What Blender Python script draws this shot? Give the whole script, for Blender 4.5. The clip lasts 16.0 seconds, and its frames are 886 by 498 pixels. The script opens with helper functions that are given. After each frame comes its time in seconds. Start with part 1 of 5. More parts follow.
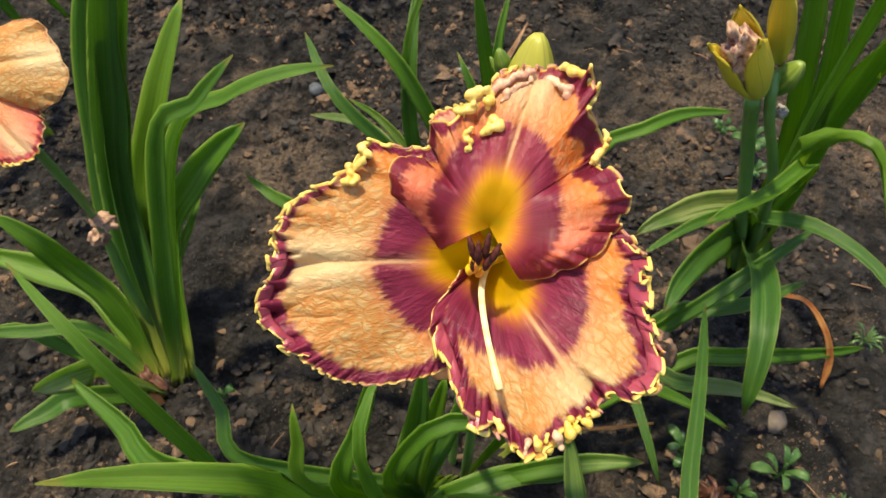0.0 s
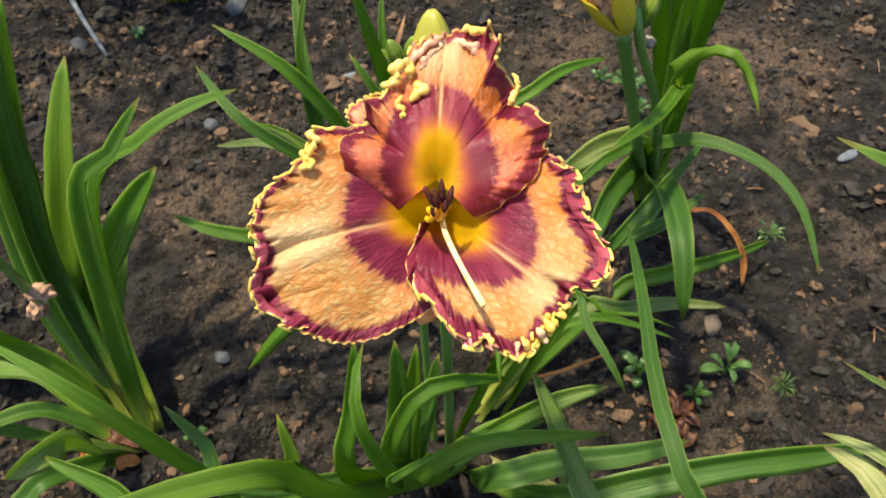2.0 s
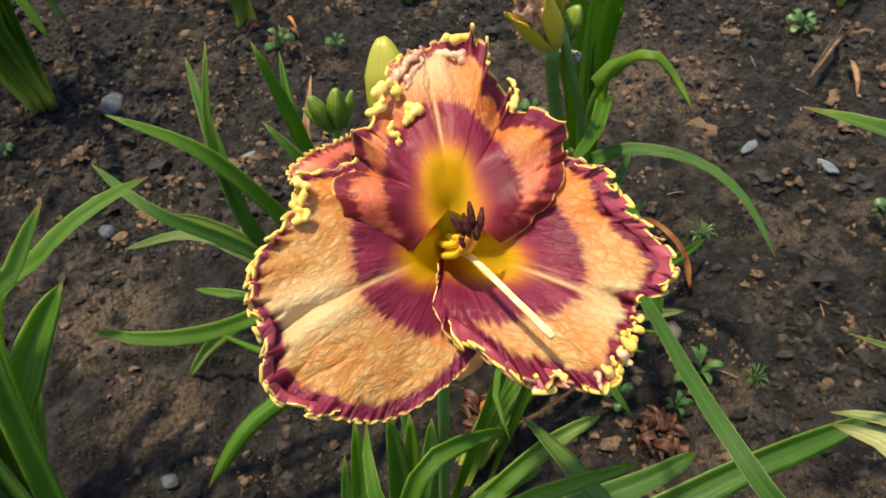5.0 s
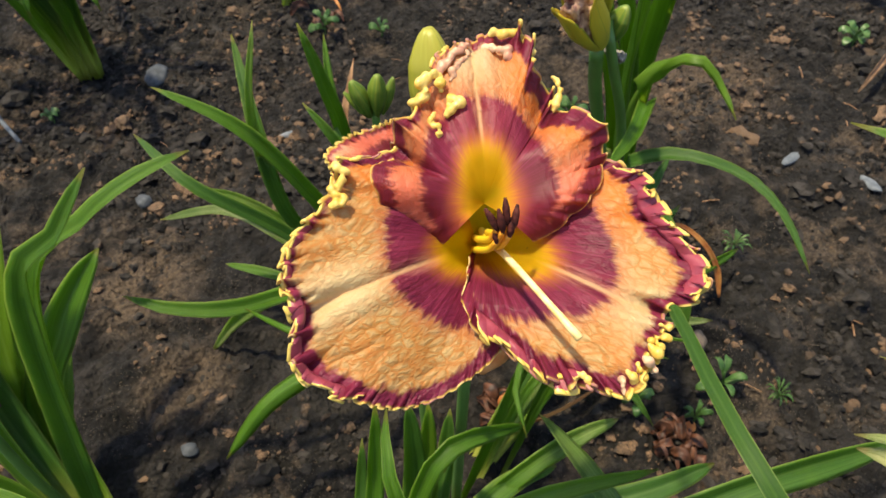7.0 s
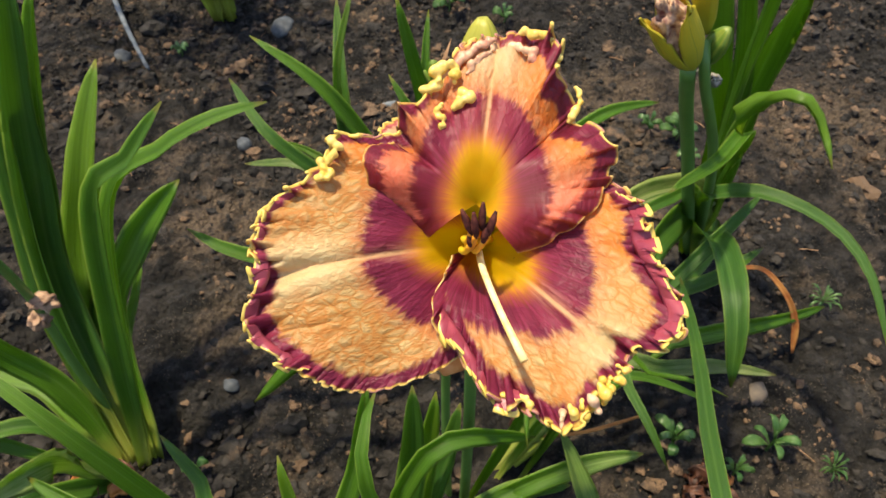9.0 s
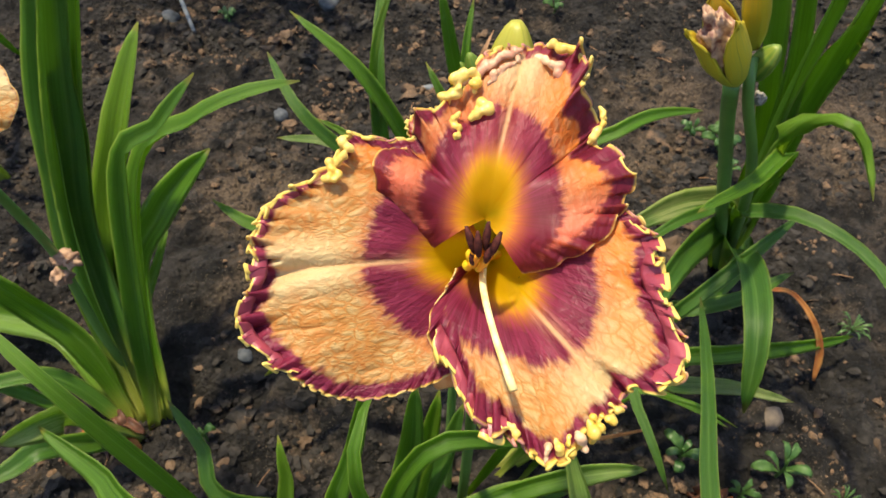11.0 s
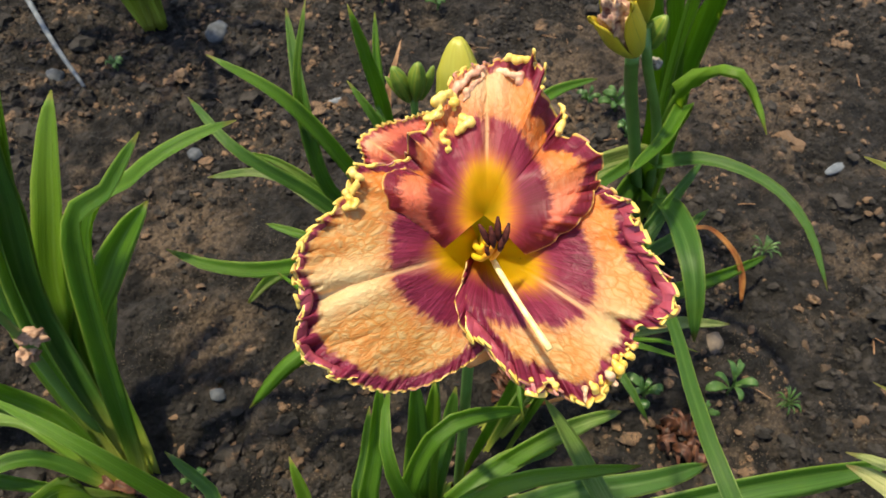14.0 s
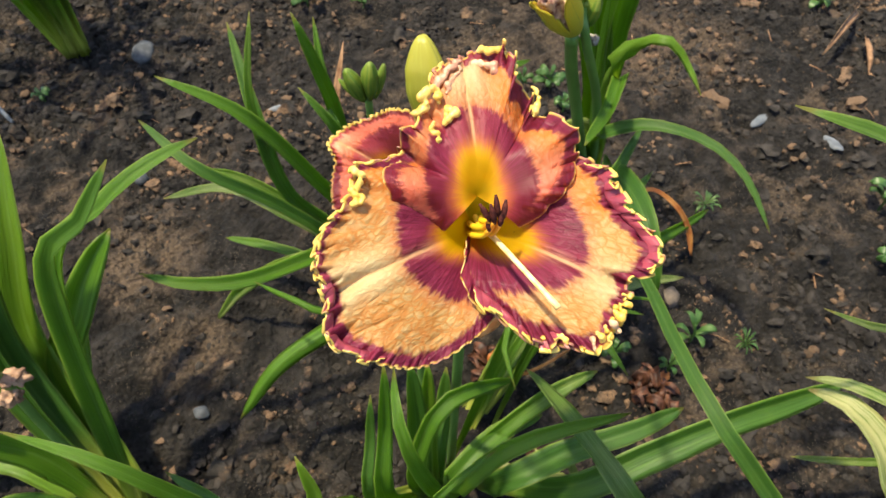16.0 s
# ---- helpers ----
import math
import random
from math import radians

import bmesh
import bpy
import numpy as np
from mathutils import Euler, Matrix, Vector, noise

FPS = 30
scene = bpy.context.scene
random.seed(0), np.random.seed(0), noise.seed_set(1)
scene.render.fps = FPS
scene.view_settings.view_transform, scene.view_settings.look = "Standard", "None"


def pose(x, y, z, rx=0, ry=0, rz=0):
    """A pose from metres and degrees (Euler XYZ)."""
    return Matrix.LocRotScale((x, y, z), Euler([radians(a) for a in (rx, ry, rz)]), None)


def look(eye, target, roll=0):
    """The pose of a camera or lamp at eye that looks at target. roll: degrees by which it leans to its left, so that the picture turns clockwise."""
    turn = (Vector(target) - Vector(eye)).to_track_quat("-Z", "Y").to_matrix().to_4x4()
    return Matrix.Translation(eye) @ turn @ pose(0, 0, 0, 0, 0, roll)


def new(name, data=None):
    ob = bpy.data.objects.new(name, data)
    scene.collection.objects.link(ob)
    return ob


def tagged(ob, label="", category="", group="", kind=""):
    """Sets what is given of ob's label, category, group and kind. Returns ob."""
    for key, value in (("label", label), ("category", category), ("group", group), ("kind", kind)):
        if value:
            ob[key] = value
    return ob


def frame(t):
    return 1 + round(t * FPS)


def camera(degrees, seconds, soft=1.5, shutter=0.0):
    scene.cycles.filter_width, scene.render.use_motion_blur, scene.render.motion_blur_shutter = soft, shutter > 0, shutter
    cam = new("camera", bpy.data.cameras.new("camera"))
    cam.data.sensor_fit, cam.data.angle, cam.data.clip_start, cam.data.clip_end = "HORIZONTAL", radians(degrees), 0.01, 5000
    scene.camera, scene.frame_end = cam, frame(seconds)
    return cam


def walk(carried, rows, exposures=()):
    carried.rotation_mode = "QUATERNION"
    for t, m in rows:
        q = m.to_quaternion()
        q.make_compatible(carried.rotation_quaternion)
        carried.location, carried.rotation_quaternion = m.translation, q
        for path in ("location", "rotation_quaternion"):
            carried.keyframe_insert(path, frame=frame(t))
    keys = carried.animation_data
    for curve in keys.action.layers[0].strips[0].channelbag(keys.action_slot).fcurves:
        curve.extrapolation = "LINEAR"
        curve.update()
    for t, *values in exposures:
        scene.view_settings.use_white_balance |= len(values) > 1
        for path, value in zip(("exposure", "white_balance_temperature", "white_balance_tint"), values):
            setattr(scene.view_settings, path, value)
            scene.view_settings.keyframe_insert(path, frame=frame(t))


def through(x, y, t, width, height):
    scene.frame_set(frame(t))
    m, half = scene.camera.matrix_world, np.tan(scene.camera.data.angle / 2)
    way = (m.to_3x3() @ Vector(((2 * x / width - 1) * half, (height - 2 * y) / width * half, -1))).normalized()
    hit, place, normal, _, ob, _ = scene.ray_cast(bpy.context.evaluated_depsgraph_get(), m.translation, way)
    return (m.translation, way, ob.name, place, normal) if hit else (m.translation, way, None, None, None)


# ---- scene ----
cam = camera(64.0, 16.0)
PATH = [
    (0, (0.009, 0.028, 0.677), (-0.154, 1.215, -0.924), 1.7),
    (0.5, (0.016, 0.015, 0.688), (-0.125, 1.182, -0.93), 0.9),
    (1, (0.024, -0.005, 0.707), (-0.07, 1.201, -0.886), -0.5),
    (1.5, (0.016, -0.006, 0.699), (-0.029, 1.197, -0.898), -1.6),
    (2, (-0.005, -0.006, 0.69), (0.06, 1.199, -0.904), -3.4),
    (2.5, (-0.029, 0.0, 0.68), (0.198, 1.201, -0.903), -5.2),
    (3, (-0.034, 0.004, 0.659), (0.287, 1.193, -0.917), -6.7),
    (3.5, (-0.035, 0.013, 0.652), (0.382, 1.257, -0.858), -4.9),
    (4, (-0.039, 0.014, 0.645), (0.38, 1.256, -0.866), -4.6),
    (4.5, (-0.041, 0.017, 0.653), (0.348, 1.292, -0.838), -5.1),
    (4.7, (-0.042, 0.019, 0.655), (0.333, 1.297, -0.836), -5.1),
    (6.8, (-0.048, 0.021, 0.659), (0.26, 1.307, -0.841), -3.0),
    (7, (-0.045, 0.02, 0.658), (0.237, 1.305, -0.849), -3.4),
    (7.5, (-0.033, 0.018, 0.66), (0.154, 1.317, -0.849), -3.3),
    (8, (-0.019, 0.021, 0.654), (0.015, 1.319, -0.867), -2.2),
    (8.5, (-0.015, 0.021, 0.653), (-0.016, 1.316, -0.871), -2.1),
    (8.7, (-0.011, 0.019, 0.654), (-0.011, 1.317, -0.867), -2.0),
    (10.8, (0.002, 0.031, 0.657), (-0.09, 1.283, -0.9), 0.8),
    (11, (0.002, 0.031, 0.657), (-0.092, 1.283, -0.899), 0.6),
    (11.5, (-0.001, 0.032, 0.658), (-0.09, 1.289, -0.895), 0.7),
    (12, (-0.005, 0.03, 0.66), (-0.093, 1.292, -0.89), 0.4),
    (12.5, (-0.005, 0.029, 0.662), (-0.083, 1.292, -0.887), 0.3),
    (13, (-0.007, 0.025, 0.663), (-0.067, 1.281, -0.892), 0.1),
    (13.5, (-0.009, 0.017, 0.665), (0.006, 1.26, -0.901), -0.5),
    (14, (-0.031, 0.011, 0.685), (0.116, 1.249, -0.878), -2.3),
    (14.5, (-0.046, 0.009, 0.691), (0.167, 1.243, -0.868), -2.1),
    (15, (-0.049, 0.004, 0.694), (0.227, 1.217, -0.872), -2.5),
    (15.5, (-0.053, 0.001, 0.697), (0.247, 1.192, -0.882), -3.0),
    (16, (-0.056, 0.0, 0.7), (0.245, 1.187, -0.881), -3.6),
]
EXPOSURES = [(0, 0.58), (1, 0.64), (2, 0.74), (3, 0.76), (3.5, 0.72), (4.5, 0.56), (6.8, 0.48), (8, 0.54), (10.8, 0.60), (12, 0.62), (13.5, 0.60), (14.5, 0.57), (15.2, 0.66), (16, 0.78)]
walk(cam, [(t, look(eye, target, roll)) for t, eye, target, roll in PATH], EXPOSURES)
cam.data.dof.use_dof, cam.data.dof.focus_distance, cam.data.dof.aperture_fstop = True, 0.235, 38.0

# ---- light ----
SUN_FROM = Vector((-0.20, 0.08, 0.90)).normalized()
world = bpy.data.worlds.new("sky")
scene.world = world
world.use_nodes = True
sky = world.node_tree.nodes.new("ShaderNodeTexSky")
sky.sky_type, sky.sun_disc = "NISHITA", False
sky.sun_elevation = math.asin(SUN_FROM.z)
sky.sun_rotation = math.atan2(SUN_FROM.x, SUN_FROM.y)
sky.dust_density = 2.0
world.node_tree.links.new(sky.outputs[0], world.node_tree.nodes["Background"].inputs[0])
world.node_tree.nodes["Background"].inputs[1].default_value = 0.185
sun = new("sun", bpy.data.lights.new("sun", "SUN"))
sun.data.energy, sun.data.angle, sun.data.color = 5.0, radians(3.0), (1.0, 0.86, 0.58)
sun.matrix_world = look(SUN_FROM * 5, (0, 0, 0))


# ---- materials ----
def material(name):
    m = bpy.data.materials.new(name)
    m.use_nodes = True
    m.node_tree.nodes.clear()
    return m, m.node_tree.nodes, m.node_tree.links


class Graph:
    """Short calls for building a node tree."""

    def __init__(self, name):
        self.mat, self.n, self.l = material(name)

    def node(self, kind, **values):
        nd = self.n.new(kind)
        for k, v in values.items():
            setattr(nd, k, v)
        return nd

    def put(self, socket, value):
        if hasattr(value, "links"):
            self.l.new(value, socket)
        elif isinstance(value, tuple) and len(value) == 3 and socket.type == "RGBA":
            socket.default_value = (*value, 1)
        else:
            socket.default_value = value

    def math(self, op, a, b=0.0, c=0.0):
        nd = self.node("ShaderNodeMath", operation=op)
        for i, v in enumerate((a, b, c)):
            self.put(nd.inputs[i], v)
        return nd.outputs[0]

    def mix(self, fac, a, b):
        nd = self.node("ShaderNodeMix", data_type="RGBA")
        self.put(nd.inputs[0], fac), self.put(nd.inputs[6], a), self.put(nd.inputs[7], b)
        return nd.outputs[2]

    def step(self, x, lo, hi):
        """0 at lo, 1 at hi, smooth between."""
        nd = self.node("ShaderNodeMapRange", interpolation_type="SMOOTHSTEP")
        self.put(nd.inputs[0], x), self.put(nd.inputs[1], lo), self.put(nd.inputs[2], hi)
        return nd.outputs[0]

    def attr(self, name):
        return self.node("ShaderNodeAttribute", attribute_name=name).outputs["Fac"]

    def where(self):
        return self.node("ShaderNodeTexCoord").outputs["Object"]

    def combine(self, x, y, z=0.0):
        nd = self.node("ShaderNodeCombineXYZ")
        for i, v in enumerate((x, y, z)):
            self.put(nd.inputs[i], v)
        return nd.outputs[0]

    def noise(self, vec, scale, detail=3.0, rough=0.55):
        nd = self.node("ShaderNodeTexNoise")
        self.put(nd.inputs["Vector"], vec)
        self.put(nd.inputs["Scale"], scale), self.put(nd.inputs["Detail"], detail), self.put(nd.inputs["Roughness"], rough)
        return nd.outputs[0]

    def cells(self, vec, scale, feature="F1"):
        nd = self.node("ShaderNodeTexVoronoi", feature=feature)
        self.put(nd.inputs["Vector"], vec), self.put(nd.inputs["Scale"], scale)
        return nd.outputs["Distance"]

    def bump(self, height, distance, strength=0.6):
        nd = self.node("ShaderNodeBump")
        self.put(nd.inputs["Height"], height)
        nd.inputs["Distance"].default_value, nd.inputs["Strength"].default_value = distance, strength
        return nd.outputs[0]

    def random(self):
        return self.node("ShaderNodeObjectInfo").outputs["Random"]

    def finish(self, colour, rough=0.5, normal=None, through=0.0, through_colour=None, coat=0.0, specular=0.5):
        p = self.node("ShaderNodeBsdfPrincipled")
        self.put(p.inputs["Base Color"], colour), self.put(p.inputs["Roughness"], rough)
        p.inputs["Coat Weight"].default_value = coat
        p.inputs["Specular IOR Level"].default_value = specular
        out = self.node("ShaderNodeOutputMaterial")
        shader = p.outputs[0]
        if normal is not None:
            self.l.new(normal, p.inputs["Normal"])
        if not isinstance(through, float) or through > 0:
            t = self.node("ShaderNodeBsdfTranslucent")
            self.put(t.inputs[0], through_colour if through_colour is not None else colour)
            if normal is not None:
                self.l.new(normal, t.inputs["Normal"])
            m = self.node("ShaderNodeMixShader")
            self.put(m.inputs[0], through)
            self.l.new(shader, m.inputs[1]), self.l.new(t.outputs[0], m.inputs[2])
            shader = m.outputs[0]
        self.l.new(shader, out.inputs[0])
        return self.mat


def soil_material():
    g = Graph("garden_soil")
    at = g.where()
    broad = g.noise(at, 3.5, 4)
    mid = g.noise(at, 28, 5, 0.6)
    fine = g.noise(at, 260, 4, 0.7)
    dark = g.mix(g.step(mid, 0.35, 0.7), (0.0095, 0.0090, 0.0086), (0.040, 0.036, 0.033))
    dry = g.mix(g.step(fine, 0.4, 0.75), (0.09, 0.066, 0.046), (0.20, 0.145, 0.098))
    blotch = g.noise(at, 11, 4, 0.6)
    patch = g.math("MULTIPLY", g.step(g.math("MULTIPLY_ADD", broad, 0.5, g.math("MULTIPLY", blotch, 0.5)), 0.49, 0.58), g.step(mid, 0.42, 0.56))
    col = g.mix(g.math("MULTIPLY", patch, 0.6), dark, dry)
    # sunlit patches in a few places, painted with the dry soil colour
    sun_patch = 0.0
    for cx, cy, cr in ((0.245, 0.87, 0.11), (0.23, 0.735, 0.09), (-0.283, 0.627, 0.10), (0.53, 0.80, 0.16), (-0.24, 0.47, 0.07)):
        away = g.node("ShaderNodeVectorMath", operation="DISTANCE")
        g.put(away.inputs[0], at), g.put(away.inputs[1], (cx, cy, 0.0))
        sun_patch = g.math("MAXIMUM", sun_patch, g.step(g.math("MULTIPLY_ADD", blotch, 0.12, away.outputs["Value"]), cr + 0.06, cr * 0.3 + 0.06))
    col = g.mix(g.math("MULTIPLY", g.math("MULTIPLY", sun_patch, g.step(mid, 0.30, 0.52)), 0.9), col, dry)
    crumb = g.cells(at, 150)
    # gaps between crumbs darkened in the colour, as crevice shade
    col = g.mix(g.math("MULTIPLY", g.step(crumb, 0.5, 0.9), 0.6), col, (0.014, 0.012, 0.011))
    grains = g.step(g.cells(at, 330), 0.26, 0.1)
    col = g.mix(g.math("MULTIPLY", g.math("MULTIPLY", grains, g.step(blotch, 0.42, 0.6)), 0.5), col, (0.30, 0.24, 0.18))
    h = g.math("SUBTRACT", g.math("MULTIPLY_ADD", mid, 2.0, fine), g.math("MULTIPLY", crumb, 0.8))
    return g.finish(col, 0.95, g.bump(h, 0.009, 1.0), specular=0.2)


def clod_material():
    g = Graph("soil_clods")
    at = g.where()
    isl = g.node("ShaderNodeNewGeometry").outputs["Random Per Island"]
    mid, fine = g.noise(at, 60, 4), g.noise(at, 420, 4, 0.7)
    col = g.mix(g.step(mid, 0.3, 0.7), (0.0095, 0.0090, 0.0086), (0.042, 0.037, 0.033))
    dry = g.mix(fine, (0.12, 0.075, 0.044), (0.27, 0.17, 0.10))
    col = g.mix(g.math("MULTIPLY", g.step(isl, 0.88, 1.0), 0.6), col, dry)
    sandy = g.math("MULTIPLY", g.step(g.noise(at, 16, 3), 0.55, 0.64), g.step(fine, 0.3, 0.6))
    col = g.mix(g.math("MULTIPLY", sandy, 0.85), col, (0.20, 0.125, 0.074))
    return g.finish(col, 0.95, g.bump(g.math("ADD", mid, fine), 0.002, 0.9), specular=0.2)


def stone_material(name, a, b):
    g = Graph(name)
    at = g.where()
    col = g.mix(g.step(g.noise(at, 90, 5), 0.35, 0.7), a, b)
    return g.finish(col, 0.8, g.bump(g.noise(at, 500, 4), 0.0008, 0.6))


def leaf_material():
    g = Graph("daylily_leaf")
    lat, along, dry = g.attr("lat"), g.attr("along"), g.attr("dry")
    at = g.where()
    rnd = g.random()
    veins = g.noise(g.combine(g.math("MULTIPLY", lat, 9.0), g.math("MULTIPLY", along, 1.2), g.math("MULTIPLY", rnd, 9.0)), 2.0, 3, 0.6)
    thin = g.noise(g.combine(g.math("MULTIPLY", lat, 46.0), g.math("MULTIPLY", along, 1.5), rnd), 1.0, 2, 0.5)
    blot = g.noise(at, 38, 3)
    green = g.mix(g.step(veins, 0.3, 0.72), (0.034, 0.120, 0.007), (0.150, 0.320, 0.018))
    blue = g.mix(g.step(veins, 0.3, 0.72), (0.027, 0.095, 0.015), (0.095, 0.220, 0.034))
    col = g.mix(g.step(rnd, 0.45, 0.8), green, blue)
    col = g.mix(g.math("MULTIPLY", g.step(rnd, 0.22, 0.0), 0.5), col, (0.22, 0.36, 0.03))
    col = g.mix(g.math("MULTIPLY", g.step(thin, 0.56, 0.72), 0.4), col, (0.17, 0.32, 0.05))
    col = g.mix(g.math("MULTIPLY", g.step(thin, 0.44, 0.30), 0.4), col, (0.018, 0.060, 0.006))
    col = g.mix(g.math("MULTIPLY", g.step(blot, 0.45, 0.75), 0.35), col, (0.14, 0.27, 0.03))
    # bright rim in the colour, standing in for light on the leaf edge
    edge = g.step(g.math("ABSOLUTE", lat), 0.86, 1.0)
    col = g.mix(g.math("MULTIPLY", edge, 0.8), col, (0.40, 0.54, 0.10))
    rib = g.step(g.math("ABSOLUTE", lat), 0.10, 0.02)
    col = g.mix(g.math("MULTIPLY", rib, 0.4), col, (0.20, 0.34, 0.07))
    base = g.step(along, 0.24, 0.02)
    col = g.mix(g.math("MULTIPLY", base, 0.85), col, (0.60, 0.62, 0.12))
    # straw colour for dried leaves, and painted sun sheen on pale ones
    straw = g.mix(veins, (0.55, 0.53, 0.19), (0.76, 0.71, 0.40))
    col = g.mix(g.math("MULTIPLY", dry, g.step(g.math("ADD", g.noise(at, 25, 3), g.math("MULTIPLY_ADD", veins, 1.6, -0.8)), 0.25, 0.65)), col, straw)
    tip = g.step(g.math("ADD", along, g.math("MULTIPLY", veins, 0.02)), 0.984, 0.997)
    col = g.mix(g.math("MULTIPLY", tip, 0.4), col, (0.34, 0.17, 0.05))
    rough = g.math("MULTIPLY_ADD", blot, 0.15, 0.30)
    lit = g.mix(0.55, col, (0.36, 0.54, 0.03))
    return g.finish(col, rough, g.bump(g.math("MULTIPLY_ADD", thin, 0.5, veins), 0.0009, 0.6), 0.55, lit, specular=0.5)


def stem_material(name, a, b):
    g = Graph(name)
    at = g.where()
    v = g.noise(at, 40, 4)
    col = g.mix(v, a, b)
    return g.finish(col, 0.42, g.bump(g.noise(at, 300, 3), 0.0004, 0.4), 0.12)


def petal_material():
    g = Graph("daylily_petal")
    rad, edge, lat, ang = g.attr("rad"), g.attr("edge"), g.attr("lat"), g.attr("ang")
    mw, eo, yel = g.attr("margin"), g.attr("eye"), g.attr("gold")
    polar = g.combine(g.math("MULTIPLY", ang, 13.0), g.math("MULTIPLY", rad, 0.05), 0.0)
    rays = g.noise(polar, 1.5, 4, 0.62)
    at = g.where()
    soft = g.noise(at, 55, 3)
    wob = g.math("MULTIPLY_ADD", g.noise(at, 130, 2), 1.6, -0.8)
    lon = g.math("SQRT", g.math("MAXIMUM", g.math("SUBTRACT", g.math("MULTIPLY", rad, rad), g.math("MULTIPLY", lat, lat)), 0.0))
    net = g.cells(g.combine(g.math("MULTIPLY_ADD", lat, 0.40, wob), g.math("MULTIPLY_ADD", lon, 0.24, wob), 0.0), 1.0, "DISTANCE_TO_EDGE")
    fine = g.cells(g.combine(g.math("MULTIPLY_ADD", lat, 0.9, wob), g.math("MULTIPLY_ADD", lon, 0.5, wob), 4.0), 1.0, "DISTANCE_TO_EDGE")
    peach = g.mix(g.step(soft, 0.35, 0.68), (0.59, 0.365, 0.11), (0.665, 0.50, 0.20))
    # vein network, its orange doubling as painted shade in the troughs
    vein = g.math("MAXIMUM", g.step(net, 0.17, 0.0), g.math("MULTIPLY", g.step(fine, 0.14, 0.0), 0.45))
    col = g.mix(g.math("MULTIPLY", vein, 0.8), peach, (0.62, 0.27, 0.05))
    # cream highlights painted on the raised puckers
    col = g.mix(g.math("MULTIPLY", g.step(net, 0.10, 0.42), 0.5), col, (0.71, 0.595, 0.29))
    # pleat shading painted in: orange troughs, cream ridges
    streak = g.noise(g.combine(g.math("MULTIPLY", ang, 9.0), g.math("MULTIPLY", rad, 0.07), 3.0), 1.0, 3, 0.6)
    col = g.mix(g.math("MULTIPLY", g.step(streak, 0.50, 0.72), 0.28), col, (0.80, 0.34, 0.08))
    col = g.mix(g.math("MULTIPLY", g.step(streak, 0.46, 0.30), 0.45), col, (0.71, 0.595, 0.29))
    # the rosy band between the eye and the margin
    rosy = g.math("MULTIPLY_ADD", g.step(edge, 26.0, 6.0), 0.5, 0.5)
    col = g.mix(g.math("MULTIPLY", rosy, g.attr("rose")), col, (0.78, 0.22, 0.14))
    # orange glow of light through the folds, painted as petal colour
    warm = g.math("MULTIPLY", g.attr("fold_glow"), g.step(rad, 22.0, 36.0))
    col = g.mix(g.math("MULTIPLY", warm, g.math("MULTIPLY_ADD", g.step(net, 0.4, 0.0), 0.5, 0.5)), col, (0.86, 0.27, 0.03))
    # pale field round the midrib
    alat = g.math("ABSOLUTE", lat)
    field = g.math("MULTIPLY", g.step(alat, 13.0, 0.5), g.step(rad, 32.0, 50.0))
    col = g.mix(g.math("MULTIPLY", field, 0.85), col, (0.79, 0.68, 0.40))
    # eye zone
    jag = g.math("MULTIPLY_ADD", rays, 9.0, -4.5)
    jag2 = g.math("MULTIPLY_ADD", g.noise(at, 260, 3), 3.0, -1.5)
    d_eye = g.math("SUBTRACT", g.math("ADD", g.math("ADD", rad, jag), jag2), eo)
    purple = g.mix(g.step(rays, 0.3, 0.75), (0.175, 0.012, 0.048), (0.37, 0.045, 0.11))
    col = g.mix(g.math("MULTIPLY", g.step(d_eye, 7.0, 0.0), 0.3), col, (0.62, 0.13, 0.09))
    purple = g.mix(g.math("MULTIPLY", g.attr("rose"), 0.3), purple, (0.42, 0.045, 0.06))
    lines = g.noise(g.combine(g.math("MULTIPLY", ang, 42.0), g.math("MULTIPLY", rad, 0.04), 6.0), 1.0, 2, 0.5)
    purple = g.mix(g.math("MULTIPLY", g.step(lines, 0.52, 0.36), 0.6), purple, (0.12, 0.006, 0.025))
    heart = g.math("MULTIPLY", g.step(alat, 15.0, 4.0), g.attr("rose"))
    purple = g.mix(g.math("MULTIPLY", heart, 0.75), purple, (0.52, 0.09, 0.12))
    deep = g.math("MULTIPLY", g.step(alat, 9.0, 19.0), g.attr("rose"))
    purple = g.mix(g.math("MINIMUM", g.math("MULTIPLY", deep, 0.8), 0.7), purple, (0.13, 0.008, 0.028))
    eye = g.step(d_eye, 1.5, -1.5)
    col = g.mix(eye, col, purple)
    # midrib streak
    rib = g.math("MULTIPLY", g.step(alat, 1.6, 0.2), g.step(rad, 12.0, 20.0))
    halo = g.math("MULTIPLY", g.math("MULTIPLY", g.step(alat, 4.5, 0.4), g.step(rays, 0.35, 0.7)), g.step(rad, 46.0, 22.0))
    ribs = g.math("MULTIPLY", g.math("MAXIMUM", rib, g.math("MULTIPLY", halo, 0.7)), 0.75)
    col = g.mix(ribs, col, (0.88, 0.60, 0.30))
    # throat
    d_thr = g.math("SUBTRACT", g.math("ADD", rad, g.math("MULTIPLY", jag, 0.7)), g.attr("throat"))
    col = g.mix(g.math("MULTIPLY", g.step(d_thr, 9.0, 0.0), 0.65), col, (0.90, 0.34, 0.03))
    col = g.mix(g.step(d_thr, 5.0, -3.0), col, (0.97, 0.72, 0.008))
    col = g.mix(g.step(rad, 8.0, 2.0), col, (0.76, 0.66, 0.015))
    # margin and golden edge
    teeth = g.noise(g.combine(g.math("MULTIPLY", ang, 19.0), g.math("MULTIPLY", rad, 0.16), 0.0), 1.0, 3, 0.55)
